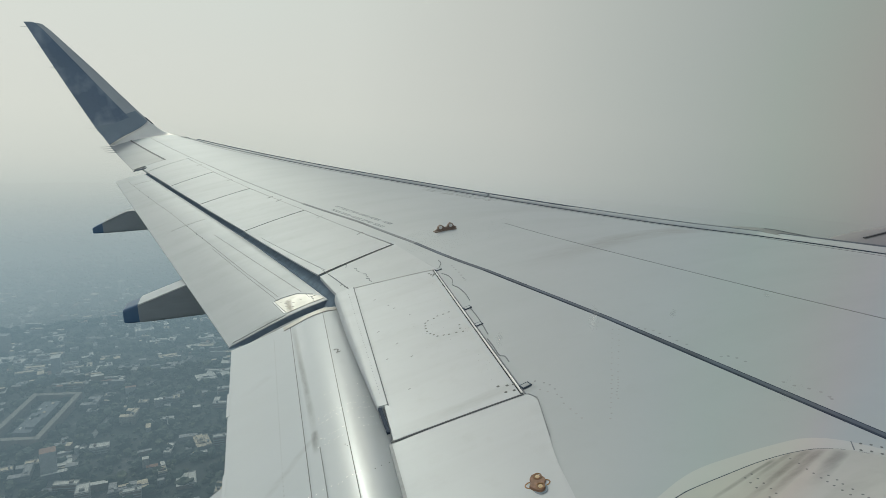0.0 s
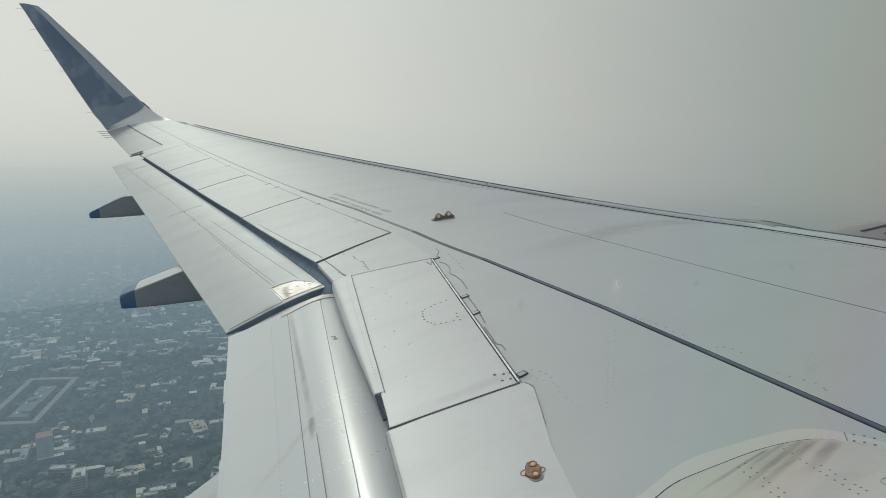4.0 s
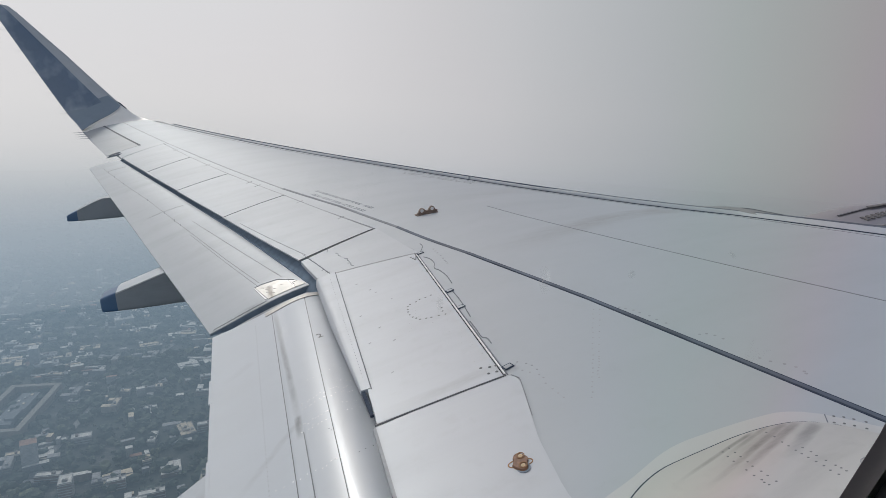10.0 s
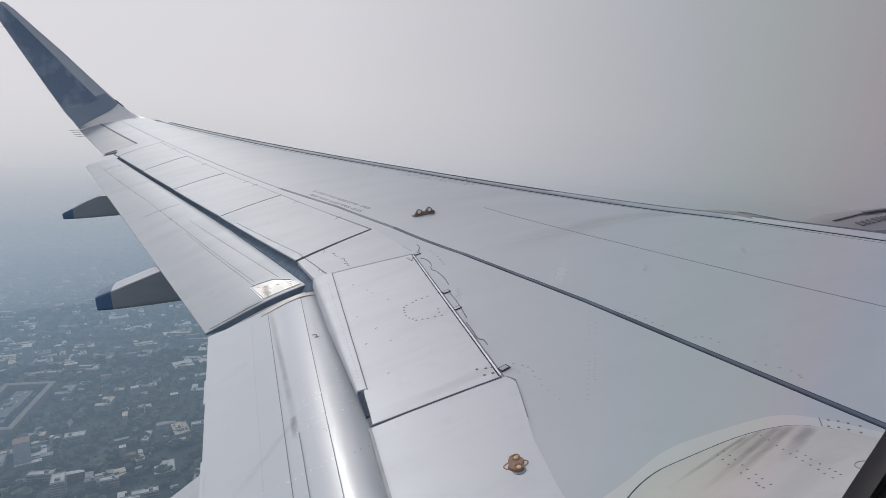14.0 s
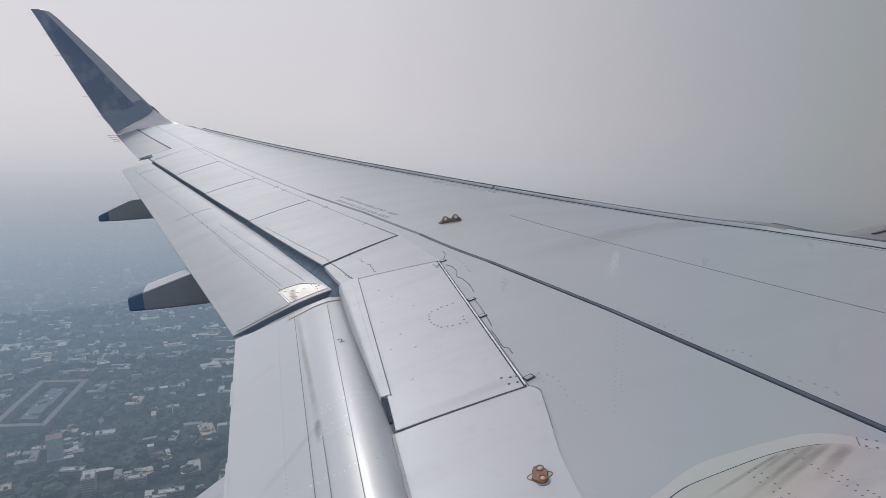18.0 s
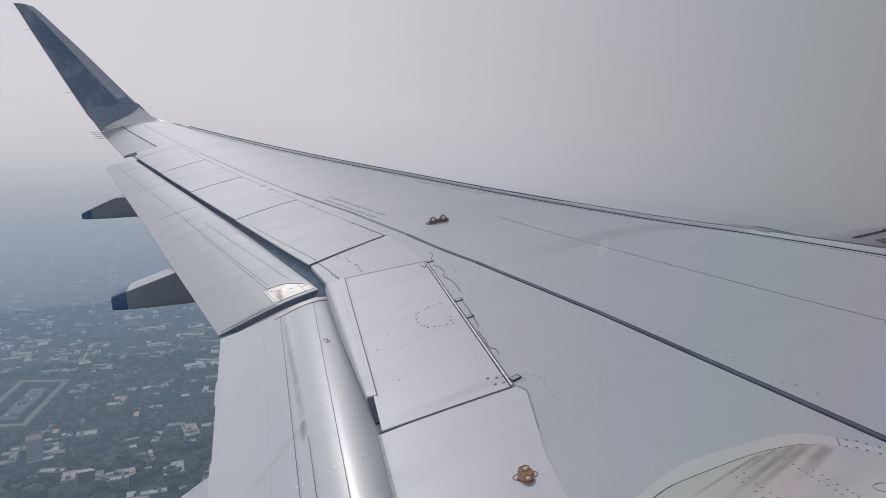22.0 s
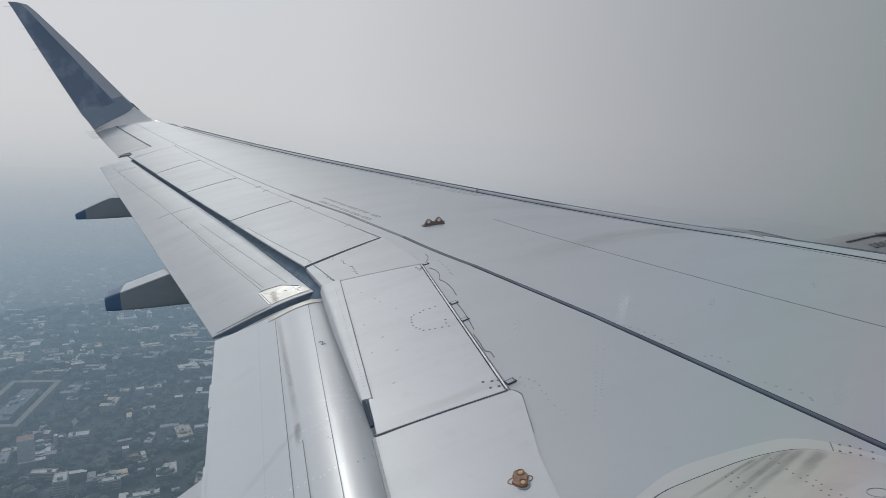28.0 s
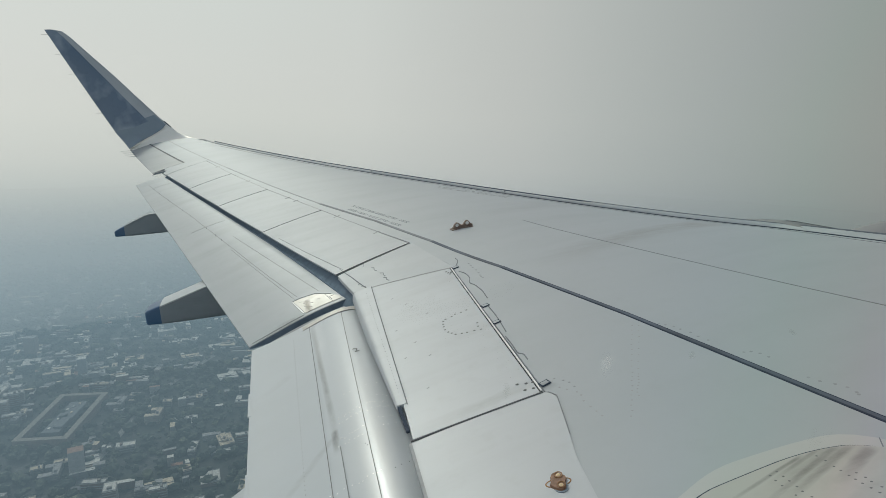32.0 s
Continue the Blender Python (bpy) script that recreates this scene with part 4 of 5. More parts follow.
for x, z, rx, rz, tilt in ((-0.0725, 1.4165, 0.0007, 0.0015, 0.15), (-0.056, 1.4175, 0.0011, 0.0026, 0.25), (-0.0195, 1.4165, 0.0017, 0.0003, -0.65), (-0.040, 1.4160, 0.0007, 0.0010, 0.6)):
    pts = []
    for k in range(20):
        a = 2 * math.pi * k / 20
        px, pz = rx * math.cos(a), rz * math.sin(a)
        qx, qz = x + px * math.cos(tilt) - pz * math.sin(tilt), z + px * math.sin(tilt) + pz * math.cos(tilt)
        pts.append(Vector((qx, wall_y(qz, 1.9235), qz)))
    smudge = part("pane_smudge", make_mesh("pane_smudge", pts, [tuple(range(20))], sm), pane, "faint greasy smudge")
    smudge.visible_shadow = False

# ---------------------------------------------------------------- ground, city and haze
gm, nt, b, out = shader("city_ground")
n1, n2, n3 = noise_tex(nt, 0.012, 5), noise_tex(nt, 0.05, 6), noise_tex(nt, 0.0022, 3)
green = ramp(nt, n2, [(0.35, (0.022, 0.031, 0.024)), (0.62, (0.040, 0.048, 0.038)), (0.74, (0.10, 0.095, 0.082))])
urban = ramp(nt, n2, [(0.4, (0.03, 0.032, 0.032)), (0.6, (0.07, 0.068, 0.064)), (0.72, (0.17, 0.165, 0.155))])
nt.links.new(mix(nt, ramp(nt, n1, [(0.45, (0, 0, 0)), (0.60, (0.8, 0.8, 0.8))]), green, urban), b.inputs["Base Color"])
b.inputs["Roughness"].default_value = 0.9
seg = 96
gv = [(0, 0, GROUND)] + [(4900 * math.cos(2 * math.pi * k / seg), 4900 * math.sin(2 * math.pi * k / seg), GROUND) for k in range(seg)]
ground = tagged(new("ground", make_mesh("ground", gv, [(0, 1 + k, 1 + (k + 1) % seg) for k in range(seg)], gm)), "hazy green and built-up city ground far below", "ground", kind="structure")

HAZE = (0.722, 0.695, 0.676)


def haze_ring(radius, top, stops, name, colour):
    """A glowing ring of painted haze round the aircraft: its density by height, brighter towards the sun's side."""
    m, nt, b, out = shader(name + "_air")
    nt.nodes.remove(b)
    co = nt.nodes.new("ShaderNodeTexCoord")
    sp = nt.nodes.new("ShaderNodeSeparateXYZ")
    nt.links.new(co.outputs["Object"], sp.inputs[0])
    mr = nt.nodes.new("ShaderNodeMapRange")
    mr.inputs[1].default_value, mr.inputs[2].default_value = GROUND, top
    nt.links.new(sp.outputs[2], mr.inputs[0])
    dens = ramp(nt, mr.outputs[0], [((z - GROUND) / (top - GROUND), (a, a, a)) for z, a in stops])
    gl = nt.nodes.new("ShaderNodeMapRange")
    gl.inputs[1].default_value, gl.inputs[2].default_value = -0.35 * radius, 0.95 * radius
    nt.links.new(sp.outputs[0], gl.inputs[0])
    # sunward brightening and horizon tint are painted into the emission
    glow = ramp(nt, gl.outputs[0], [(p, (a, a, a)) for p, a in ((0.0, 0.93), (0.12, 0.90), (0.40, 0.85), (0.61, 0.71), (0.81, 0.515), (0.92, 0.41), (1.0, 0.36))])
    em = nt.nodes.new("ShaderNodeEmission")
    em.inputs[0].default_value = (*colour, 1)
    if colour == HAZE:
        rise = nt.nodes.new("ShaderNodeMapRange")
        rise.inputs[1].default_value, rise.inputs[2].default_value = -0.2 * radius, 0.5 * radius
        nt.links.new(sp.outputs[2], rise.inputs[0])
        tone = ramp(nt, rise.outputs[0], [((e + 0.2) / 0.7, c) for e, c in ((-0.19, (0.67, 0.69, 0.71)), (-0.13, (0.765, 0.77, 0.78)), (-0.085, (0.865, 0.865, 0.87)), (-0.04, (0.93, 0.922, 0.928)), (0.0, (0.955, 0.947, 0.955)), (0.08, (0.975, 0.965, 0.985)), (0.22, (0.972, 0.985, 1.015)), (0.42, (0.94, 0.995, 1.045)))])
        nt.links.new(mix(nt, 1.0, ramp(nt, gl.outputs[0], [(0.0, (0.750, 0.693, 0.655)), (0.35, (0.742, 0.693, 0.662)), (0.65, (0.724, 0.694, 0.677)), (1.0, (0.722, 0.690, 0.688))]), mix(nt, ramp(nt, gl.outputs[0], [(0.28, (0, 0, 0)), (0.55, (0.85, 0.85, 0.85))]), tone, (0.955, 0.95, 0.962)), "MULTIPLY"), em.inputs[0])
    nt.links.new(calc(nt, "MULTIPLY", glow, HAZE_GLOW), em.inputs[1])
    tr = nt.nodes.new("ShaderNodeBsdfTransparent")
    ms = nt.nodes.new("ShaderNodeMixShader")
    nt.links.new(dens, ms.inputs[0])
    nt.links.new(tr.outputs[0], ms.inputs[1])
    nt.links.new(em.outputs[0], ms.inputs[2])
    nt.links.new(ms.outputs[0], out.inputs[0])
    v = []
    for k in range(seg):
        a = 2 * math.pi * k / seg
        v += [(radius * math.cos(a), radius * math.sin(a), GROUND), (radius * math.cos(a), radius * math.sin(a), top)]
    f = [(2 * k, 2 * ((k + 1) % seg), 2 * ((k + 1) % seg) + 1, 2 * k + 1) for k in range(seg)]
    ob = tagged(new(name, make_mesh(name, v, f, m)), "glowing ring painted as the pale haze of the far distance", "haze", kind="structure")
    ob.visible_shadow = False
    return ob


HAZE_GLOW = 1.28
haze_ring(4800, 3600, [(-450, 1.0), (1200, 1.0), (2200, 0.85), (3600, 0.0)], "painted_haze", HAZE)
# bluer glow painted for the nearer haze
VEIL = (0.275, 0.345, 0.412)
haze_ring(1500, 900, [(-450, 0.16), (-374, 0.48), (-300, 0.78), (-225, 0.92), (-160, 0.97), (0, 0.97), (900, 0.0)], "painted_haze", HAZE)
haze_ring(1150, 80, [(-450, 0.05), (-351, 0.24), (-287, 0.35), (-200, 0.30), (-150, 0.21), (-110, 0.12), (-60, 0.05), (20, 0.0)], "painted_haze", VEIL)
haze_ring(800, 80, [(-450, 0.03), (-340, 0.15), (-245, 0.25), (-180, 0.26), (-130, 0.20), (-90, 0.12), (-45, 0.04), (20, 0.0)], "painted_haze", VEIL)
haze_ring(430, 80, [(-450, 0.07), (-310, 0.23), (-248, 0.28), (-182, 0.31), (-120, 0.28), (-80, 0.16), (-50, 0.06), (-30, 0.0)], "painted_haze", VEIL)


def strip_road(name, pts, width, label):
    g = []
    for k, (x, y) in enumerate(pts):
        (xa, ya), (xb, yb) = pts[max(0, k - 1)], pts[min(len(pts) - 1, k + 1)]
        d = Vector((xb - xa, yb - ya)).normalized() * width / 2
        g.append([Vector((x - d.y * e, y + d.x * e, GROUND + 0.9)) for e in (1, 0.9, 0, -0.9, -1)])
    ob = new(name, make_mesh(name, *solid(g, 0.8), ROADM))
    return tagged(ob, label, "road", kind="structure")


ROADM = plain("dusty_asphalt", (0.20, 0.195, 0.185), 0.9, 0, 0.05, 0.3)
strip_road("road", [(-520, 900), (-470, 1120), (-456, 1353), (-468, 1720), (-403, 2216), (-300, 2900)], 22, "pale dusty city road between trees")
strip_road("road", [(-700, 1500), (-300, 1340), (100, 1260), (500, 1120)], 11, "pale dusty city road between trees")
strip_road("road", [(-265, 560), (-233, 752), (-215, 840), (-196, 933), (-170, 1040), (-60, 1250)], 9, "narrow pale city street between houses")


def polar(r, az):
    return r * math.sin(radians(az)), r * math.cos(radians(az))


WALLS = [plain("building_wall_%s" % k, c, 0.8, 0, 0.2, 0.2) for k, c in (("cream", (0.20, 0.19, 0.17)), ("grey", (0.13, 0.138, 0.145)), ("white", (0.26, 0.26, 0.255)), ("brown", (0.155, 0.125, 0.105)))]
ROOFS = [plain("roof_%s" % k, c, 0.85, 0, 0.3, 0.25) for k, c in (("pale", (0.56, 0.54, 0.49)), ("grey", (0.28, 0.275, 0.265)), ("sand", (0.52, 0.44, 0.32)), ("rust", (0.27, 0.155, 0.105)))]
rng = random.Random(4)
house_data = []


def footprint(kind, w, d):
    """Wings of a building in plan: (x, y, width, depth) of a bar, an L, a U or a courtyard block."""
    b = min(w, d) * 0.36
    if kind == 0:
        return [(0, 0, w, d)]
    if kind == 1:
        return [(0, 0, w, b), (-w / 2 + b / 2, d / 2 + 0.01, b, d - b)]
    if kind == 2:
        return [(0, 0, w, b), (-w / 2 + b / 2, d / 2, b, d - b), (w / 2 - b / 2, d / 2 - d * 0.1, b, d * 0.8 - b)]
    return [(0, 0, w, b), (0, d - b, w, b), (-w / 2 + b / 2, (d - b) / 2, b, d - 2 * b), (w / 2 - b / 2, (d - b) / 2, b, d - 2 * b)]


for k in range(30):
    kind = (0, 1, 2, 0, 3, 0)[k % 6]
    w, d = (rng.uniform(10, 30), rng.uniform(7, 14)) if kind == 0 else (rng.uniform(20, 44), rng.uniform(18, 34))
    h = (6, 7, 9, 11, 14, 8, 6, 12, 9, 7)[k % 10] * rng.uniform(0.85, 1.2)
    if k in (3, 21):
        w, d, h = rng.uniform(15, 24), rng.uniform(13, 18), rng.uniform(24, 46)
    plan = footprint(kind, w, d)
    body = join(*[box(x, y, h / 2 - 0.2 * q, a, b, h - 0.4 * q) for q, (x, y, a, b) in enumerate(plan)])
    slab = join(*[box(x, y, h + 0.2 - 0.12 * q, a + 0.8, b + 0.8, 0.5) for q, (x, y, a, b) in enumerate(plan)])
    x, y, a, b = plan[0]
    rim = join(*[box(x + ex * a / 2, y + ey * b / 2, h + 0.9, a * (ex == 0) + 0.4, b * (ey == 0) + 0.4, 1.0) for ex, ey in ((0, 1), (0, -1), (1, 0), (-1, 0))])
    tank = box(-w * 0.22, 0, h + 1.6, a * 0.14, b * 0.4, 2.6)
    wi, ri = rng.randrange(4), rng.choice((0, 0, 0, 0, 1, 2, 2, 3))
    bands = join(*[box(x, y, z, a + 0.5, b + 0.5, 0.9) for z in np.arange(3.2, h - 1, 3.3)])
    house_data.append((h, [("walls", make_mesh("walls", *body, WALLS[wi], smooth=False)), ("roof", make_mesh("roof", *slab, ROOFS[ri], smooth=False)), ("parapet", make_mesh("parapet", *rim, ROOFS[1], smooth=False)),
                       ("stair_tower", make_mesh("stair_tower", *tank, WALLS[(wi + 1) % 4], smooth=False)), ("balcony_bands", make_mesh("balcony_bands", *bands, WALLS[(wi + 3) % 4], smooth=False))], ri))


def built_up(x, y):
    """How densely built the city is at a place, 0 to 1."""
    q = math.sin(x / 71 + 1.3 * math.sin(y / 160)) + math.sin(y / 83 + 1.7) + 0.8 * math.sin((x + y) / 43) + 0.7 * math.sin((x - 1.4 * y) / 190)
    return min(1.0, max(0.30, 0.48 + 0.26 * q))


def city_spot(r0, r1, az0, az1):
    while True:
        x, y = polar(math.sqrt(rng.uniform(r0 * r0, r1 * r1)), rng.uniform(az0, az1))
        if abs(x + 288 - 0.139 * (y - 958)) < 62 and abs(y - 958) < 105:
            continue
        if rng.random() < built_up(x, y) ** 1.5:
            return x, y


ROOFNAME = ("pale", "grey", "sandy", "rust-red")
for k in range(350):
    x, y = city_spot(620, 1450, -30, 9)
    h, pieces, ri = rng.choice(house_data)
    kind = "tall" if h > 25 else "low"
    ob = thing("city_building", "%s concrete city building with a %s flat roof" % (kind, ROOFNAME[ri]), "building", pose(x, y, GROUND, 0, 0, rng.choice((6, 6, 14, -8)) + rng.choice((0, 90, 180))), "city buildings")
    for nm, me in pieces:
        part(nm, me, ob)


# a long tan courtyard block with a lower hall inside it
court = thing("courtyard_block", "long tan courtyard building with a dark hall inside", "building", pose(-288, 958, GROUND, 0, 0, -7.9))
TAN = plain("tan_roof", (0.225, 0.205, 0.17), 0.85, 0, 0.2, 0.15)
for nm, h0, h1, grow, mt in (("walls", 0, 14, 0.0, WALLS[3]), ("roof", 14, 14.8, 0.8, TAN)):
    part(nm, make_mesh(nm, *join(*[box(x, y, (h0 + h1) / 2, a + grow, b + grow, h1 - h0) for x, y, a, b in ((-31.5, 0, 7, 150), (31.5, 0, 7, 150), (0, 71.5, 56, 7), (0, -71.5, 56, 7))]), mt, smooth=False), court)
hall = part("hall", make_mesh("hall", *join(box(0, 4, 5, 24, 100, 10), box(6, -20, 6.5, 12, 30, 13)), WALLS[1], smooth=False), court, "dark hall in the courtyard")
for k in range(9):
    part("roof_vent", make_mesh("roof_vent", *box(-6 + 5 * (k % 3), -34 + 10 * k, 10.6, 3, 5, 1.2), ROOFS[(0, 1, 2)[k % 3]], smooth=False), hall)


def scatter_boxes(count, r0, r1, az0, az1, mats, name, label):
    vv, ff, mi = [], [], []
    for _ in range(count):
        x, y = city_spot(r0, r1, az0, az1)
        w, d, h = rng.uniform(5, 18) * rng.choice((1, 1, 1.8)), rng.uniform(4, 10), rng.choice((4, 4, 5, 6, 6, 8, 10, 13)) if rng.random() < 0.985 else 38
        if h > 25:
            w, d = rng.uniform(12, 20), rng.uniform(12, 20)
        a = radians(rng.choice((6, 14, -8)) + rng.choice((0, 0, 90)))
        o = len(vv)
        for sz in (0, h):
            for sx, sy in ((-1, -1), (1, -1), (1, 1), (-1, 1)):
                px, py = sx * w / 2, sy * d / 2
                vv.append((x + px * math.cos(a) - py * math.sin(a), y + px * math.sin(a) + py * math.cos(a), GROUND + sz))
        ff += [tuple(o + i for i in q) for q in ((0, 1, 5, 4), (1, 2, 6, 5), (2, 3, 7, 6), (3, 0, 4, 7), (4, 5, 6, 7))]
        wi, ri = rng.randrange(4), 4 + rng.choice((0, 0, 1, 1, 1, 1, 2, 3))
        mi += [wi] * 4 + [ri]
    me = bpy.data.meshes.new(name)
    me.from_pydata(vv, [], ff)
    for m in mats:
        me.materials.append(m)
    me.polygons.foreach_set("material_index", mi)
    me.update()
    return tagged(new(name, me), label, "buildings", kind="stuff")


scatter_boxes(8000, 560, 3900, -50, 30, WALLS + ROOFS, "distant_buildings", "dense pale-roofed city blocks fading into haze")

# tree crowns between the houses
LEAF = plain("tree_leaves", (0.036, 0.050, 0.036), 0.8, 0, 0.15, 0.45)
nt = LEAF.node_tree
geo = nt.nodes.new("ShaderNodeNewGeometry")
kinds = ramp(nt, geo.outputs["Random Per Island"], [(0.0, (0.55, 0.62, 0.60)), (0.45, (0.9, 0.95, 0.9)), (0.8, (1.35, 1.2, 1.0)), (1.0, (2.1, 1.8, 1.3))])
nt.links.new(mix(nt, 1.0, nt.nodes["Principled BSDF"].inputs["Base Color"].links[0].from_socket, kinds, "MULTIPLY"), nt.nodes["Principled BSDF"].inputs["Base Color"])
ico = bmesh.new()
bmesh.ops.create_icosphere(ico, subdivisions=2, radius=1)
iv = np.array([v.co[:] for v in ico.verts])
fi = np.array([[v.index for v in f.verts] for f in ico.faces])
ico.free()
nr = np.random.RandomState(3)
tv, tf = [], []
for k in range(17000):
    r, az = math.sqrt(nr.uniform(450 ** 2, 2100 ** 2)), nr.uniform(-45, 25)
    x, y = polar(r, az)
    s = 2.2 + 6.5 * nr.uniform() ** 2.2
    flat = nr.uniform(0.75, 1.35)
    p = iv * (1 + nr.uniform(-0.42, 0.34, (len(iv), 1))) * np.array((s * flat, s / flat, s * 0.7)) + np.array((x, y, GROUND + s * 0.75))
    tf.append(fi + len(tv) * len(iv))
    tv.append(p)
me = bpy.data.meshes.new("tree_canopy")
me.from_pydata(np.concatenate(tv).tolist(), [], np.concatenate(tf).tolist())
me.materials.append(LEAF)
tagged(new("tree_canopy", me), "dark green tree crowns among the houses", "trees", kind="stuff")

# ---------------------------------------------------------------- small details on the wing
def rivet_row(parent, pts, n, r, mat, surf=None, h=0.004, jig=0.0):
    for k in range(n):
        u = k / max(1, n - 1) * (len(pts) - 1)
        i = min(int(u), len(pts) - 2)
        x, y = (pts[i][e] + (pts[i + 1][e] - pts[i][e]) * (u - i) for e in (0, 1))
        part("rivet", make_mesh("rivet", *stud(x + rng.uniform(-jig, jig), y + rng.uniform(-jig, jig), r, h, surf), mat), parent)


def raised(dz):
    return lambda x, y, z=0.0: on(x, y, z + dz)


# a horseshoe of fasteners on the inboard spoiler, and loose marks
rivet_row(sp1, [(1.10, 5.30), (1.01, 5.29), (0.93, 5.27), (0.90, 5.20), (0.89, 5.10), (0.91, 5.03), (0.98, 4.99), (1.07, 4.97), (1.08, 5.07)], 18, 0.0075, RIVET, raised(0.004), 0.003, 0.006)
rivet_row(sp1, [(0.99, 4.28), (1.03, 4.26), (1.06, 4.25)], 3, 0.0085, RIVET, raised(0.004))
rivet_row(sp1, [(1.00, 4.21), (1.04, 4.20), (1.07, 4.19)], 3, 0.0085, RIVET, raised(0.004))
rivet_row(sp1, [(1.215, 6.10), (1.225, 6.03), (1.255, 6.08)], 5, 0.010, RIVET, raised(0.004))
for x, y in ((0.72, 5.9), (0.78, 5.72), (0.80, 5.64), (0.68, 5.1), (0.71, 4.88), (0.58, 4.95), (0.62, 5.35), (0.86, 5.45), (0.60, 4.55)):
    part("scuff", make_mesh("scuff", *ribbon([(x, y), (x + 0.014, y + 0.008)], 0.007, 0.0052), SOFTR), sp1)
specks = []
for k in range(80):
    u, d = rng.random(), abs(rng.gauss(0, 0.055))
    x, y = 1.050 + 0.212 * u - 0.012 - d, 4.20 + 1.90 * u
    if k % 3 == 0:
        x, y = rng.uniform(0.80, 1.10), rng.uniform(4.90, 5.40)
    specks.append(stud(x, y, rng.uniform(0.0012, 0.0028), 0.001, raised(0.004), 5))
part("grime_specks", make_mesh("grime_specks", *join(*specks), SOFTR), sp1, "fine specks of grime near the hinge")
part("panel_joint", make_mesh("panel_joint", *ribbon([(0.475, 6.90), (0.545, 6.60), (0.603, 6.30)], 0.005, 0.005), GREYSEAL), wing)
for x, y in ((0.560, 6.42), (0.578, 6.36), (0.590, 6.33)):
    part("scuff", make_mesh("scuff", *ribbon([(x, y), (x + 0.014, y + 0.008)], 0.007, 0.0052), GREYSEAL), wing)
# sealant squiggles ahead of the spoiler hinge and on the wedge
def curl(pts, n=6):
    """Rounds a bent line into a flowing one."""
    p = [Vector(q) for q in pts]
    p = [2 * p[0] - p[1]] + p + [2 * p[-1] - p[-2]]
    out = []
    for a, b, c, d in zip(p, p[1:], p[2:], p[3:]):
        for k in range(n):
            t = k / n
            out.append(tuple(0.5 * (2 * b + (c - a) * t + (2 * a - 5 * b + 4 * c - d) * t * t + (3 * b - a - 3 * c + d) * t ** 3)))
    return out + [tuple(p[-2])]


for pts in ([(1.30, 6.04), (1.325, 5.96), (1.32, 5.85), (1.285, 5.75), (1.30, 5.67), (1.30, 5.53), (1.28, 5.39)], [(1.235, 5.27), (1.222, 5.12), (1.20, 4.97), (1.178, 4.84)], [(1.152, 4.79), (1.142, 4.68), (1.128, 4.57), (1.146, 4.535), (1.14, 4.47)], [(1.38, 6.36), (1.375, 6.28), (1.32, 6.17)],
            [(0.655, 6.86), (0.680, 6.86), (0.682, 6.82), (0.668, 6.78)], [(0.727, 6.70), (0.745, 6.68), (0.738, 6.63), (0.752, 6.60)], [(0.767, 6.52), (0.790, 6.50), (0.782, 6.46), (0.790, 6.42)], [(0.767, 6.40), (0.790, 6.38), (0.782, 6.34), (0.795, 6.30)]):
    part("sealant_trace", make_mesh("sealant_trace", *ribbon(curl(pts), 0.005, 0.0034, 0.06), GREYSEAL), wing)
rivet_row(wing, [(1.423, 6.153), (1.422, 6.02), (1.403, 5.846), (1.398, 5.774)], 8, 0.009, SOFTR, None, 0.003, 0.006)
rivet_row(wing, [(1.142, 4.178), (1.15, 4.122), (1.19, 4.067), (1.192, 4.018), (1.176, 3.955), (1.19, 3.88), (1.184, 3.832)], 9, 0.0055, SOFT, None, 0.002, 0.004)
rivet_row(wing, [(1.159, 4.216), (1.203, 4.163), (1.207, 4.097)], 4, 0.006, SOFTR, None, 0.003, 0.004)
rivet_row(wing, [(1.765, 4.449), (1.486, 4.042), (1.285, 3.758)], 19, 0.0048, SOFT, None, 0.0012, 0.003)
rivet_row(wing, [(1.794, 4.426), (1.509, 4.024), (1.393, 3.867)], 16, 0.0048, SOFT, None, 0.0012, 0.003)
rivet_row(wing, [(1.897, 4.381), (1.936, 4.26), (1.956, 4.085)], 7, 0.0075, SOFTR, None, 0.0015, 0.006)
rivet_row(wing, [(2.004, 3.889), (2.047, 3.872), (2.047, 3.801)], 4, 0.0075, SOFTR, None, 0.0015, 0.006)
rivet_row(wing, [(2.041, 3.585), (2.068, 3.507), (2.103, 3.427), (2.085, 3.385)], 6, 0.0075, SOFTR, None, 0.0015, 0.006)

# hoisting lugs: a standing brown plate with two pale eyes, and an ochre-ringed one seen from above
eye = part("hoist_lug", make_mesh("hoist_lug", *ribbon([(1.600, 7.115), (1.70, 7.13), (1.82, 7.11)], 0.06, 0.008, 0.03, 0.008), BROWN), wing, "brown painted lug with two pale eyes")
outline = [(1.592, 0.0), (1.625, 0.022), (1.640, 0.058), (1.662, 0.076), (1.686, 0.062), (1.708, 0.034), (1.728, 0.036), (1.745, 0.066), (1.766, 0.082), (1.788, 0.066), (1.800, 0.036), (1.828, 0.016), (1.805, 0.0)]
part("plate", make_mesh("plate", *loft([[on(x, 7.125 + e, 0.78 * h + 0.002) for x, h in outline] for e in (-0.012, 0.012)]), BROWN), eye, "standing brown plate")
for x, h in ((1.662, 0.046), (1.766, 0.051)):
    part("eye_hole", make_mesh("eye_hole", *loft([[on(x + 0.017 * math.cos(a), 7.113 + e, 0.78 * h + 0.016 * math.sin(a)) for a in np.linspace(0, 2 * math.pi, 15)[:-1]] for e in (-0.004, 0.004)]), RIVETL), eye, "pale round eye")


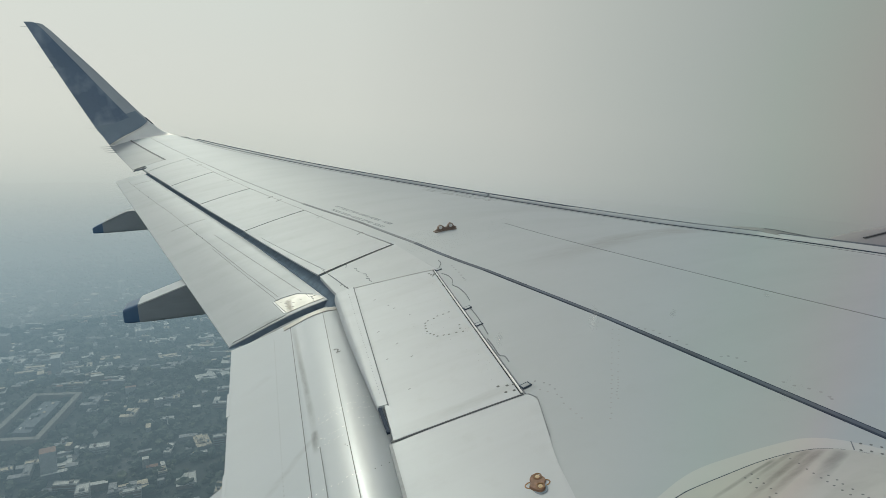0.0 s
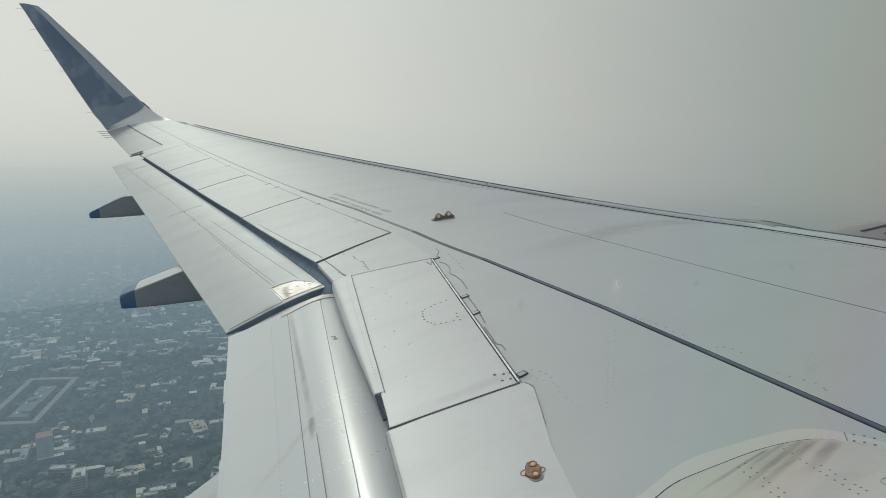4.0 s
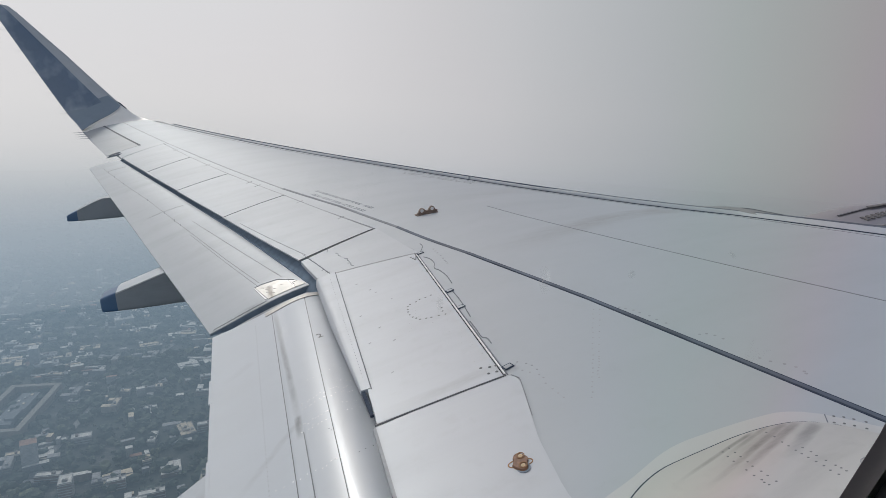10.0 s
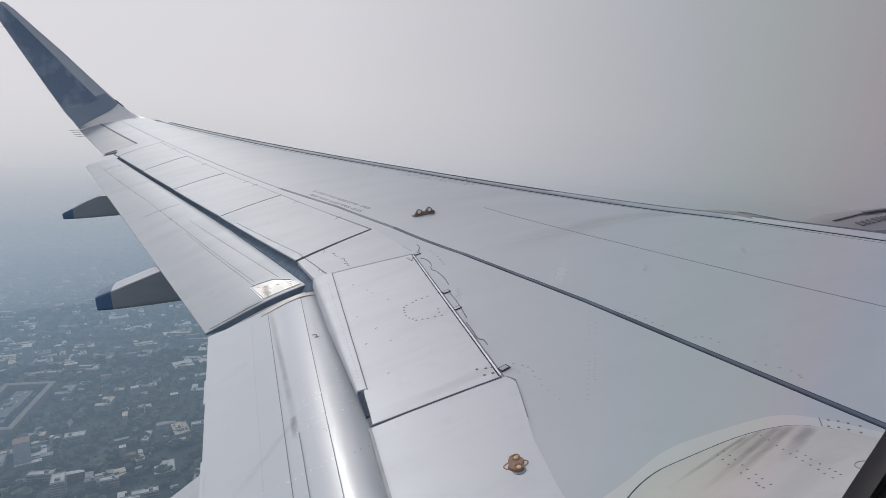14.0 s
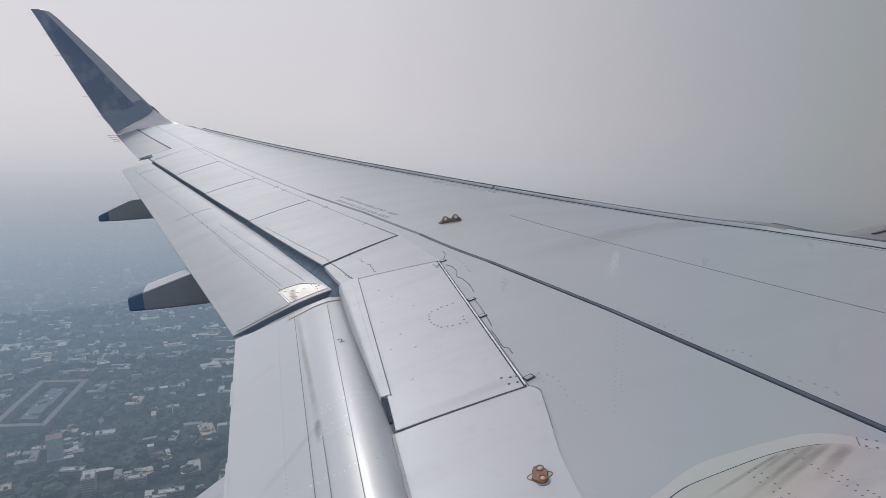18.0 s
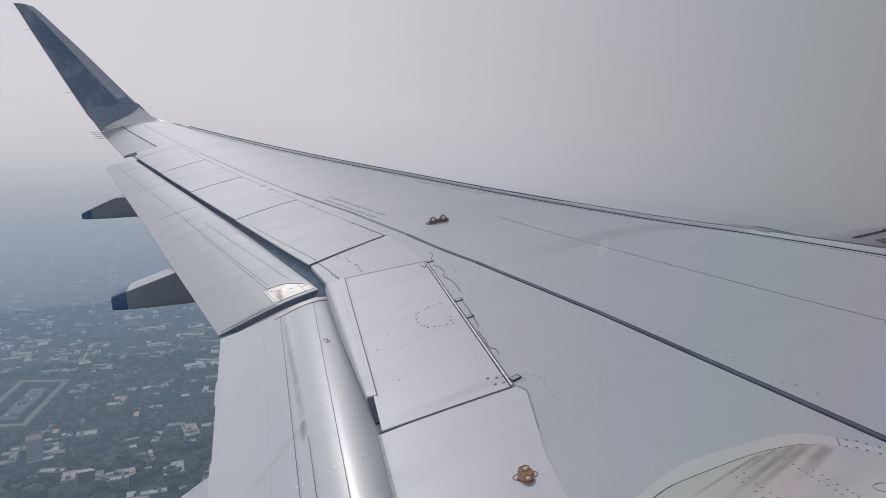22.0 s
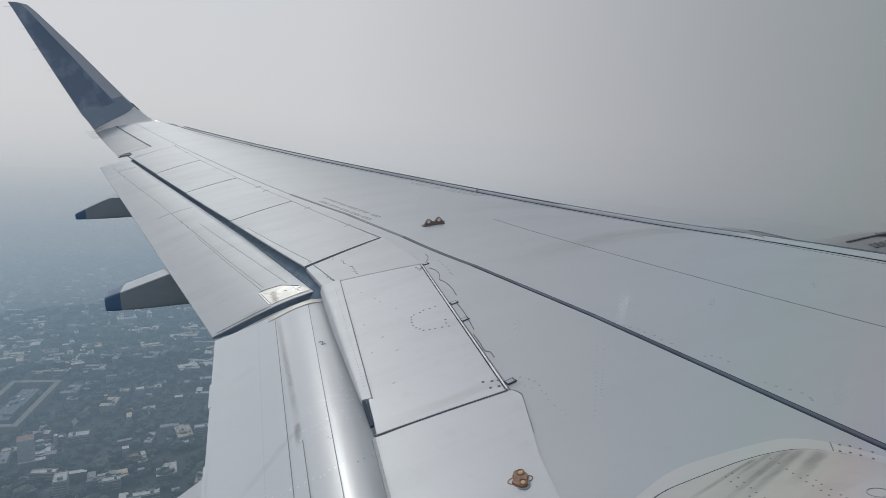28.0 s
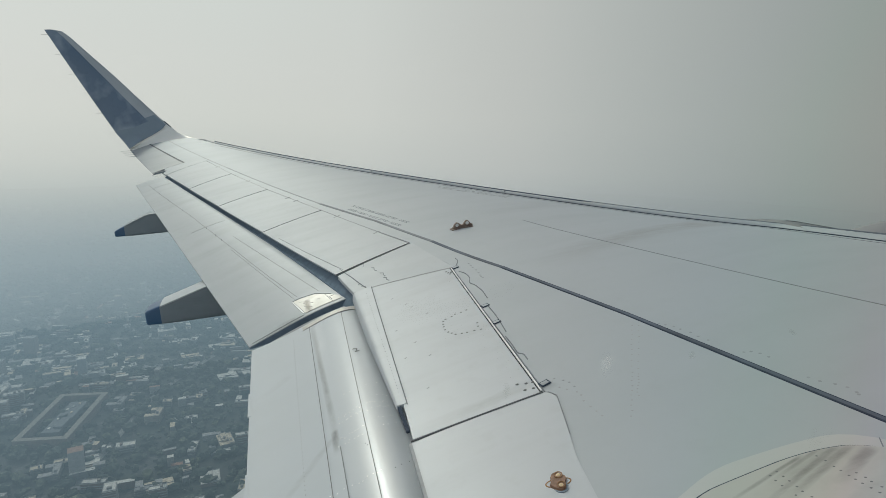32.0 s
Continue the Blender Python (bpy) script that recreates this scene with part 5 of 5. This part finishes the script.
def annulus(cx, cy, r0, r1, dz, surf=None, sx=1.0, sy=1.0, n=28):
    surf = surf or on
    g = []
    for k in range(n + 1):
        a = 2 * math.pi * k / n
        g.append([surf(cx + r * sx * math.cos(a), cy + r * sy * math.sin(a), dz) for r in (r0, r1)])
    return solid(g, 0.003)


up5 = raised(0.005)
CX, CY = 0.834, 3.572
turned = [(CX + 0.047 * math.cos(a) * 0.97 - 0.023 * math.sin(a) * 0.2, CY - 0.047 * math.cos(a) * 0.18 + 0.023 * math.sin(a)) for a in np.linspace(0, 2 * math.pi, 33)]
socket = part("ringed_socket", make_mesh("ringed_socket", *ribbon(turned, 0.0045, 0.0015, 0.02, 0.003, up5), OCHRE), wing, "brown lug in a thin ochre painted ring")
rim = [(CX + (0.038 + 0.009 * math.cos(2 * (a - 1.25)) + 0.004 * math.cos(4 * a)) * math.cos(a), CY + (0.038 + 0.009 * math.cos(2 * (a - 1.25)) + 0.004 * math.cos(4 * a)) * math.sin(a)) for a in np.linspace(0, 2 * math.pi, 41)[:-1]]
low, top = [up5(x, y, 0.001) for x, y in rim], [up5(CX + (x - CX) * 0.92, CY + (y - CY) * 0.92, 0.010) for x, y in rim]
part("lug_plate", make_mesh("lug_plate", *loft([low, top]), SOCKB), socket, "raised brown plate")
part("slate_ring", make_mesh("slate_ring", *annulus(0.832, 3.541, 0.016, 0.026, 0.003, up5), SHADEB), socket, "slate-blue ring under the plate")
for x, y in ((0.847, 3.598), (0.832, 3.546)):
    part("socket_hole", make_mesh("socket_hole", *annulus(x, y, 0.0140, 0.0165, 0.0125, up5), OCHRE), socket)
    part("socket_face", make_mesh("socket_face", *stud(x, y, 0.0140, 0.0125, up5, 14), COIN), socket)

# unreadable stencilled warnings: rows of short bars
def stencil(p0, p1, rows, gap, size, n, mat):
    for r in range(rows):
        k = 0
        while k < n:
            if k % 7 and rng.random() < 0.93:
                u = k / n
                x, y = p0[0] + (p1[0] - p0[0]) * u + gap[0] * r, p0[1] + (p1[1] - p0[1]) * u + gap[1] * r
                dx, dy = (p1[0] - p0[0]) / n * 0.5, (p1[1] - p0[1]) / n * 0.5
                part("stencil_bar", make_mesh("stencil_bar", *ribbon([(x, y), (x + dx, y + dy)], size, 0.0016, 0.1, 0.002), mat), wing)
            k += 1


for row, (p0, p1, n) in enumerate((((1.335, 7.646), (0.929, 8.799), 38), ((1.240, 7.604), (0.856, 8.720), 36))):
    stencil(p0, p1, 2, (-0.024, -0.006), 0.012, n, GREYSEAL)
stencil((2.74, 8.15), (2.14, 9.25), 2, (-0.08, -0.02), 0.028, 30, SOFTR)

# ---------------------------------------------------------------- flap details
OUT, INN = (OUT_A, OUT_B, OUT_C), (IN_A, IN_B, IN_C)
LONG = [(0.675, 0.0), (0.675, 0.055), (0.644, 0.156), (0.62, 0.30), (0.56, 0.565), (0.35, 0.957)]
flap_line("panel_joint", outer, OUT, [(u, t) for t, u in LONG[1:]], 0.0045, SOFT)
flap_line("panel_joint", outer, OUT, [(0.03, 0.64), (0.156, 0.61), (0.30, 0.585)], 0.003, SOFT)
flap_line("panel_joint", outer, OUT, [(0.045, 0.893), (0.272, 0.82), (0.36, 0.79)], 0.0045, SOFT)
for u, w in ((0.36, 0.010), (0.39, 0.016), (0.45, 0.012), (0.56, 0.014), (0.62, 0.010), (0.74, 0.016), (0.82, 0.022), (0.88, 0.018), (0.93, 0.012)):
    flap_line("grime_streak", outer, OUT, [(u, lerp(LONG, u) - 0.01), (u + w * 0.6, lerp(LONG, u) + 0.005)], 0.009, GREYSEAL)
flap_line("panel_joint", outer, OUT, [(0.46, 0.30), (0.46, 0.96)], 0.0035, SOFT)
flap_line("panel_joint", outer, OUT, [(0.90, 0.40), (0.90, 0.96)], 0.006, SOFT)
g = []
for k in range(13):
    t = 0.60 + 0.385 * k / 12
    hi = lerp([(0.044, 0.60), (0.044, 0.68), (0.040, 0.83), (0.023, 0.95), (0.013, 1.0)], t)
    g.append([flap_point(*OUT, 0.006 + (hi - 0.006) * j / 4, t, 0.004) for j in range(5)])
plate = part("rub_plate", make_mesh("rub_plate", *solid(g, 0.005), METAL), outer, "shiny worn metal rub plate")
flap_line("plate_edge", outer, OUT, [(0.045, 0.59), (0.008, 0.585)], 0.012, SILVER, 0.005, 0.005)
for uv in ([(0.046, 0.60), (0.046, 0.68), (0.042, 0.83), (0.025, 0.95)], [(0.030, 0.90), (0.012, 0.905)], [(0.020, 0.96), (0.020, 0.91)]):
    flap_line("plate_seam", outer, OUT, uv, 0.004, LINE, 0.006, 0.003)
flap_line("plate_joint", outer, OUT, [(0.028, 0.90), (0.006, 0.89)], 0.008, DULL, 0.0065, 0.003)
for u, t in ((0.038, 0.64), (0.030, 0.66), (0.022, 0.64), (0.034, 0.70), (0.016, 0.68), (0.024, 0.72), (0.026, 0.80)):
    flap_line("scratch", outer, OUT, [(u, t), (u - 0.003, t + 0.02)], 0.006, DULL, 0.006, 0.002)
flap_line("grime_streak", outer, OUT, [(0.004, 0.04), (0.004, 0.58)], 0.007, SOFTR, 0.004, 0.004)
flap_line("end_rib", inner, INN, [(0.986, 0.46), (0.988, 0.70), (0.988, 1.0)], 0.075, METAL, 0.005, 0.006, "bright bare metal end rib")
flap_line("panel_joint", inner, INN, [(0.02, 0.512), (0.985, 0.519)], 0.0036, RIVET)
flap_line("panel_joint", inner, INN, [(0.02, 0.735), (0.438, 0.766), (0.985, 0.815)], 0.0036, RIVET)
flap_line("panel_joint", inner, INN, [(0.02, 0.590), (0.545, 0.602), (0.575, 0.602)], 0.004, FAINT)


def flap_rivets(flap, spec, uv, n, r, mat, jig=0.0):
    for k in range(n):
        w = k / max(1, n - 1) * (len(uv) - 1)
        i = min(int(w), len(uv) - 2)
        u, t = (uv[i][e] + (uv[i + 1][e] - uv[i][e]) * (w - i) for e in (0, 1))
        u, t = u + rng.uniform(-jig, jig) * 0.25, t + rng.uniform(-jig, jig)
        c = flap_point(*spec, u, t)
        tx = (flap_point(*spec, u, min(1, t + 0.02)) - flap_point(*spec, u, t - 0.02)).normalized()
        ty = Vector((0, 1, 0.04)).normalized()
        nz = tx.cross(ty)
        v = [c + (tx * math.cos(a) + ty * math.sin(a)) * r + nz * 0.0006 for a in np.linspace(0, 2 * math.pi, 9)[:-1]] + [c + nz * 0.003]
        part("rivet", make_mesh("rivet", v, [(q, (q + 1) % 8, 8) for q in range(8)] + [tuple(range(8))[::-1]], mat), flap)


for u, t0, t1, n in ((0.634, 0.61, 0.97, 17), (0.621, 0.61, 0.97, 16), (0.588, 0.60, 0.78, 9), (0.574, 0.60, 0.77, 8), (0.684, 0.68, 0.92, 5), (0.596, 0.88, 0.97, 4), (0.580, 0.89, 0.97, 3), (0.650, 0.91, 0.97, 3)):
    flap_rivets(inner, INN, [(u, t0), (u, t1)], n, 0.0038, RIVETL, 0.012)
flap_rivets(inner, INN, [(0.08, 0.352), (0.96, 0.372)], 110, 0.0036, SOFT)
flap_rivets(inner, INN, [(0.510, 0.40), (0.495, 0.66), (0.495, 0.80)], 12, 0.0038, RIVETL, 0.008)
flap_rivets(inner, INN, [(0.494, 0.88), (0.502, 0.975)], 3, 0.0036, GREYSEAL, 0.004)
flap_rivets(inner, INN, [(0.553, 0.75), (0.548, 0.76)], 2, 0.0034, GREYSEAL, 0.004)
# trailing edge tabs of the inboard flap
for u0, u1, w in ((0.765, 0.835, 0.009), (0.02, 0.628, 0.007)):
    g = [[Vector(IN_A[0]).lerp(Vector(IN_B[0]), u0 + (u1 - u0) * k / 10) + Vector((d, 0, 0.002 + 0.30 * d)) for d in (-w, 0.0, 0.012)] for k in range(11)]
    part("edge_tab", make_mesh("edge_tab", *solid(g, 0.008), FLAP), inner, "thin tab along the trailing edge")

# painted numeral on the flap nose
txt = bpy.data.curves.new("numeral", "FONT")
txt.body, txt.size, txt.extrude, txt.align_x, txt.align_y = "2", 0.080, 0.0006, "CENTER", "CENTER"
c = flap_point(*INN, 0.80, 0.85, 0.003)
tx = (flap_point(*INN, 0.80, 0.89) - flap_point(*INN, 0.80, 0.81)).normalized()
num = new("numeral", txt)
txt.materials.append(RIVET)
num.parent = inner
ez = tx.cross(Vector((0, 1, 0.05)).normalized())
ang = radians(12)
ex = tx * math.cos(ang) + ez.cross(tx) * math.sin(ang)
num.matrix_local = Matrix.Translation(c) @ Matrix((ex, ez.cross(ex), ez)).transposed().to_4x4()

# root fairing: fasteners in paired rows, an access ring and the riveted end strip
for pts, n in (([(1.651, 3.055), (1.637, 2.99), (1.621, 2.917), (1.606, 2.874)], 7), ([(1.623, 3.086), (1.614, 3.019), (1.596, 2.95), (1.573, 2.875)], 8), ([(1.458, 3.107), (1.448, 3.042), (1.431, 2.973)], 5), ([(1.421, 3.073), (1.409, 3.005), (1.401, 2.971)], 5),
               ([(1.443, 3.199), (1.432, 3.136)], 3), ([(1.475, 3.201), (1.463, 3.14)], 3), ([(1.645, 3.193), (1.632, 3.115)], 3)):
    rivet_row(rootf, pts, n, 0.0042, RIVET, root_z, 0.002, 0.003)
part("access_ring", make_mesh("access_ring", *annulus(1.705, 2.862, 0.0305, 0.0328, 0.0025, root_z), SOFTR), rootf, "thin round access ring")
for off in (0.0, -0.031):
    rivet_row(skirt, [(1.914 + off, 3.140 + off * 0.8), (1.936 + off, 3.118 + off * 0.8), (1.952 + off, 3.092 + off * 0.8), (1.970 + off, 3.060 + off * 0.8)], 4, 0.0052, RIVET, raised(0.005), 0.002)
part("skirt_joint", make_mesh("skirt_joint", *ribbon([(1.868, 3.128), (1.900, 3.166)], 0.0035, 0.0055), GREYSEAL), skirt)
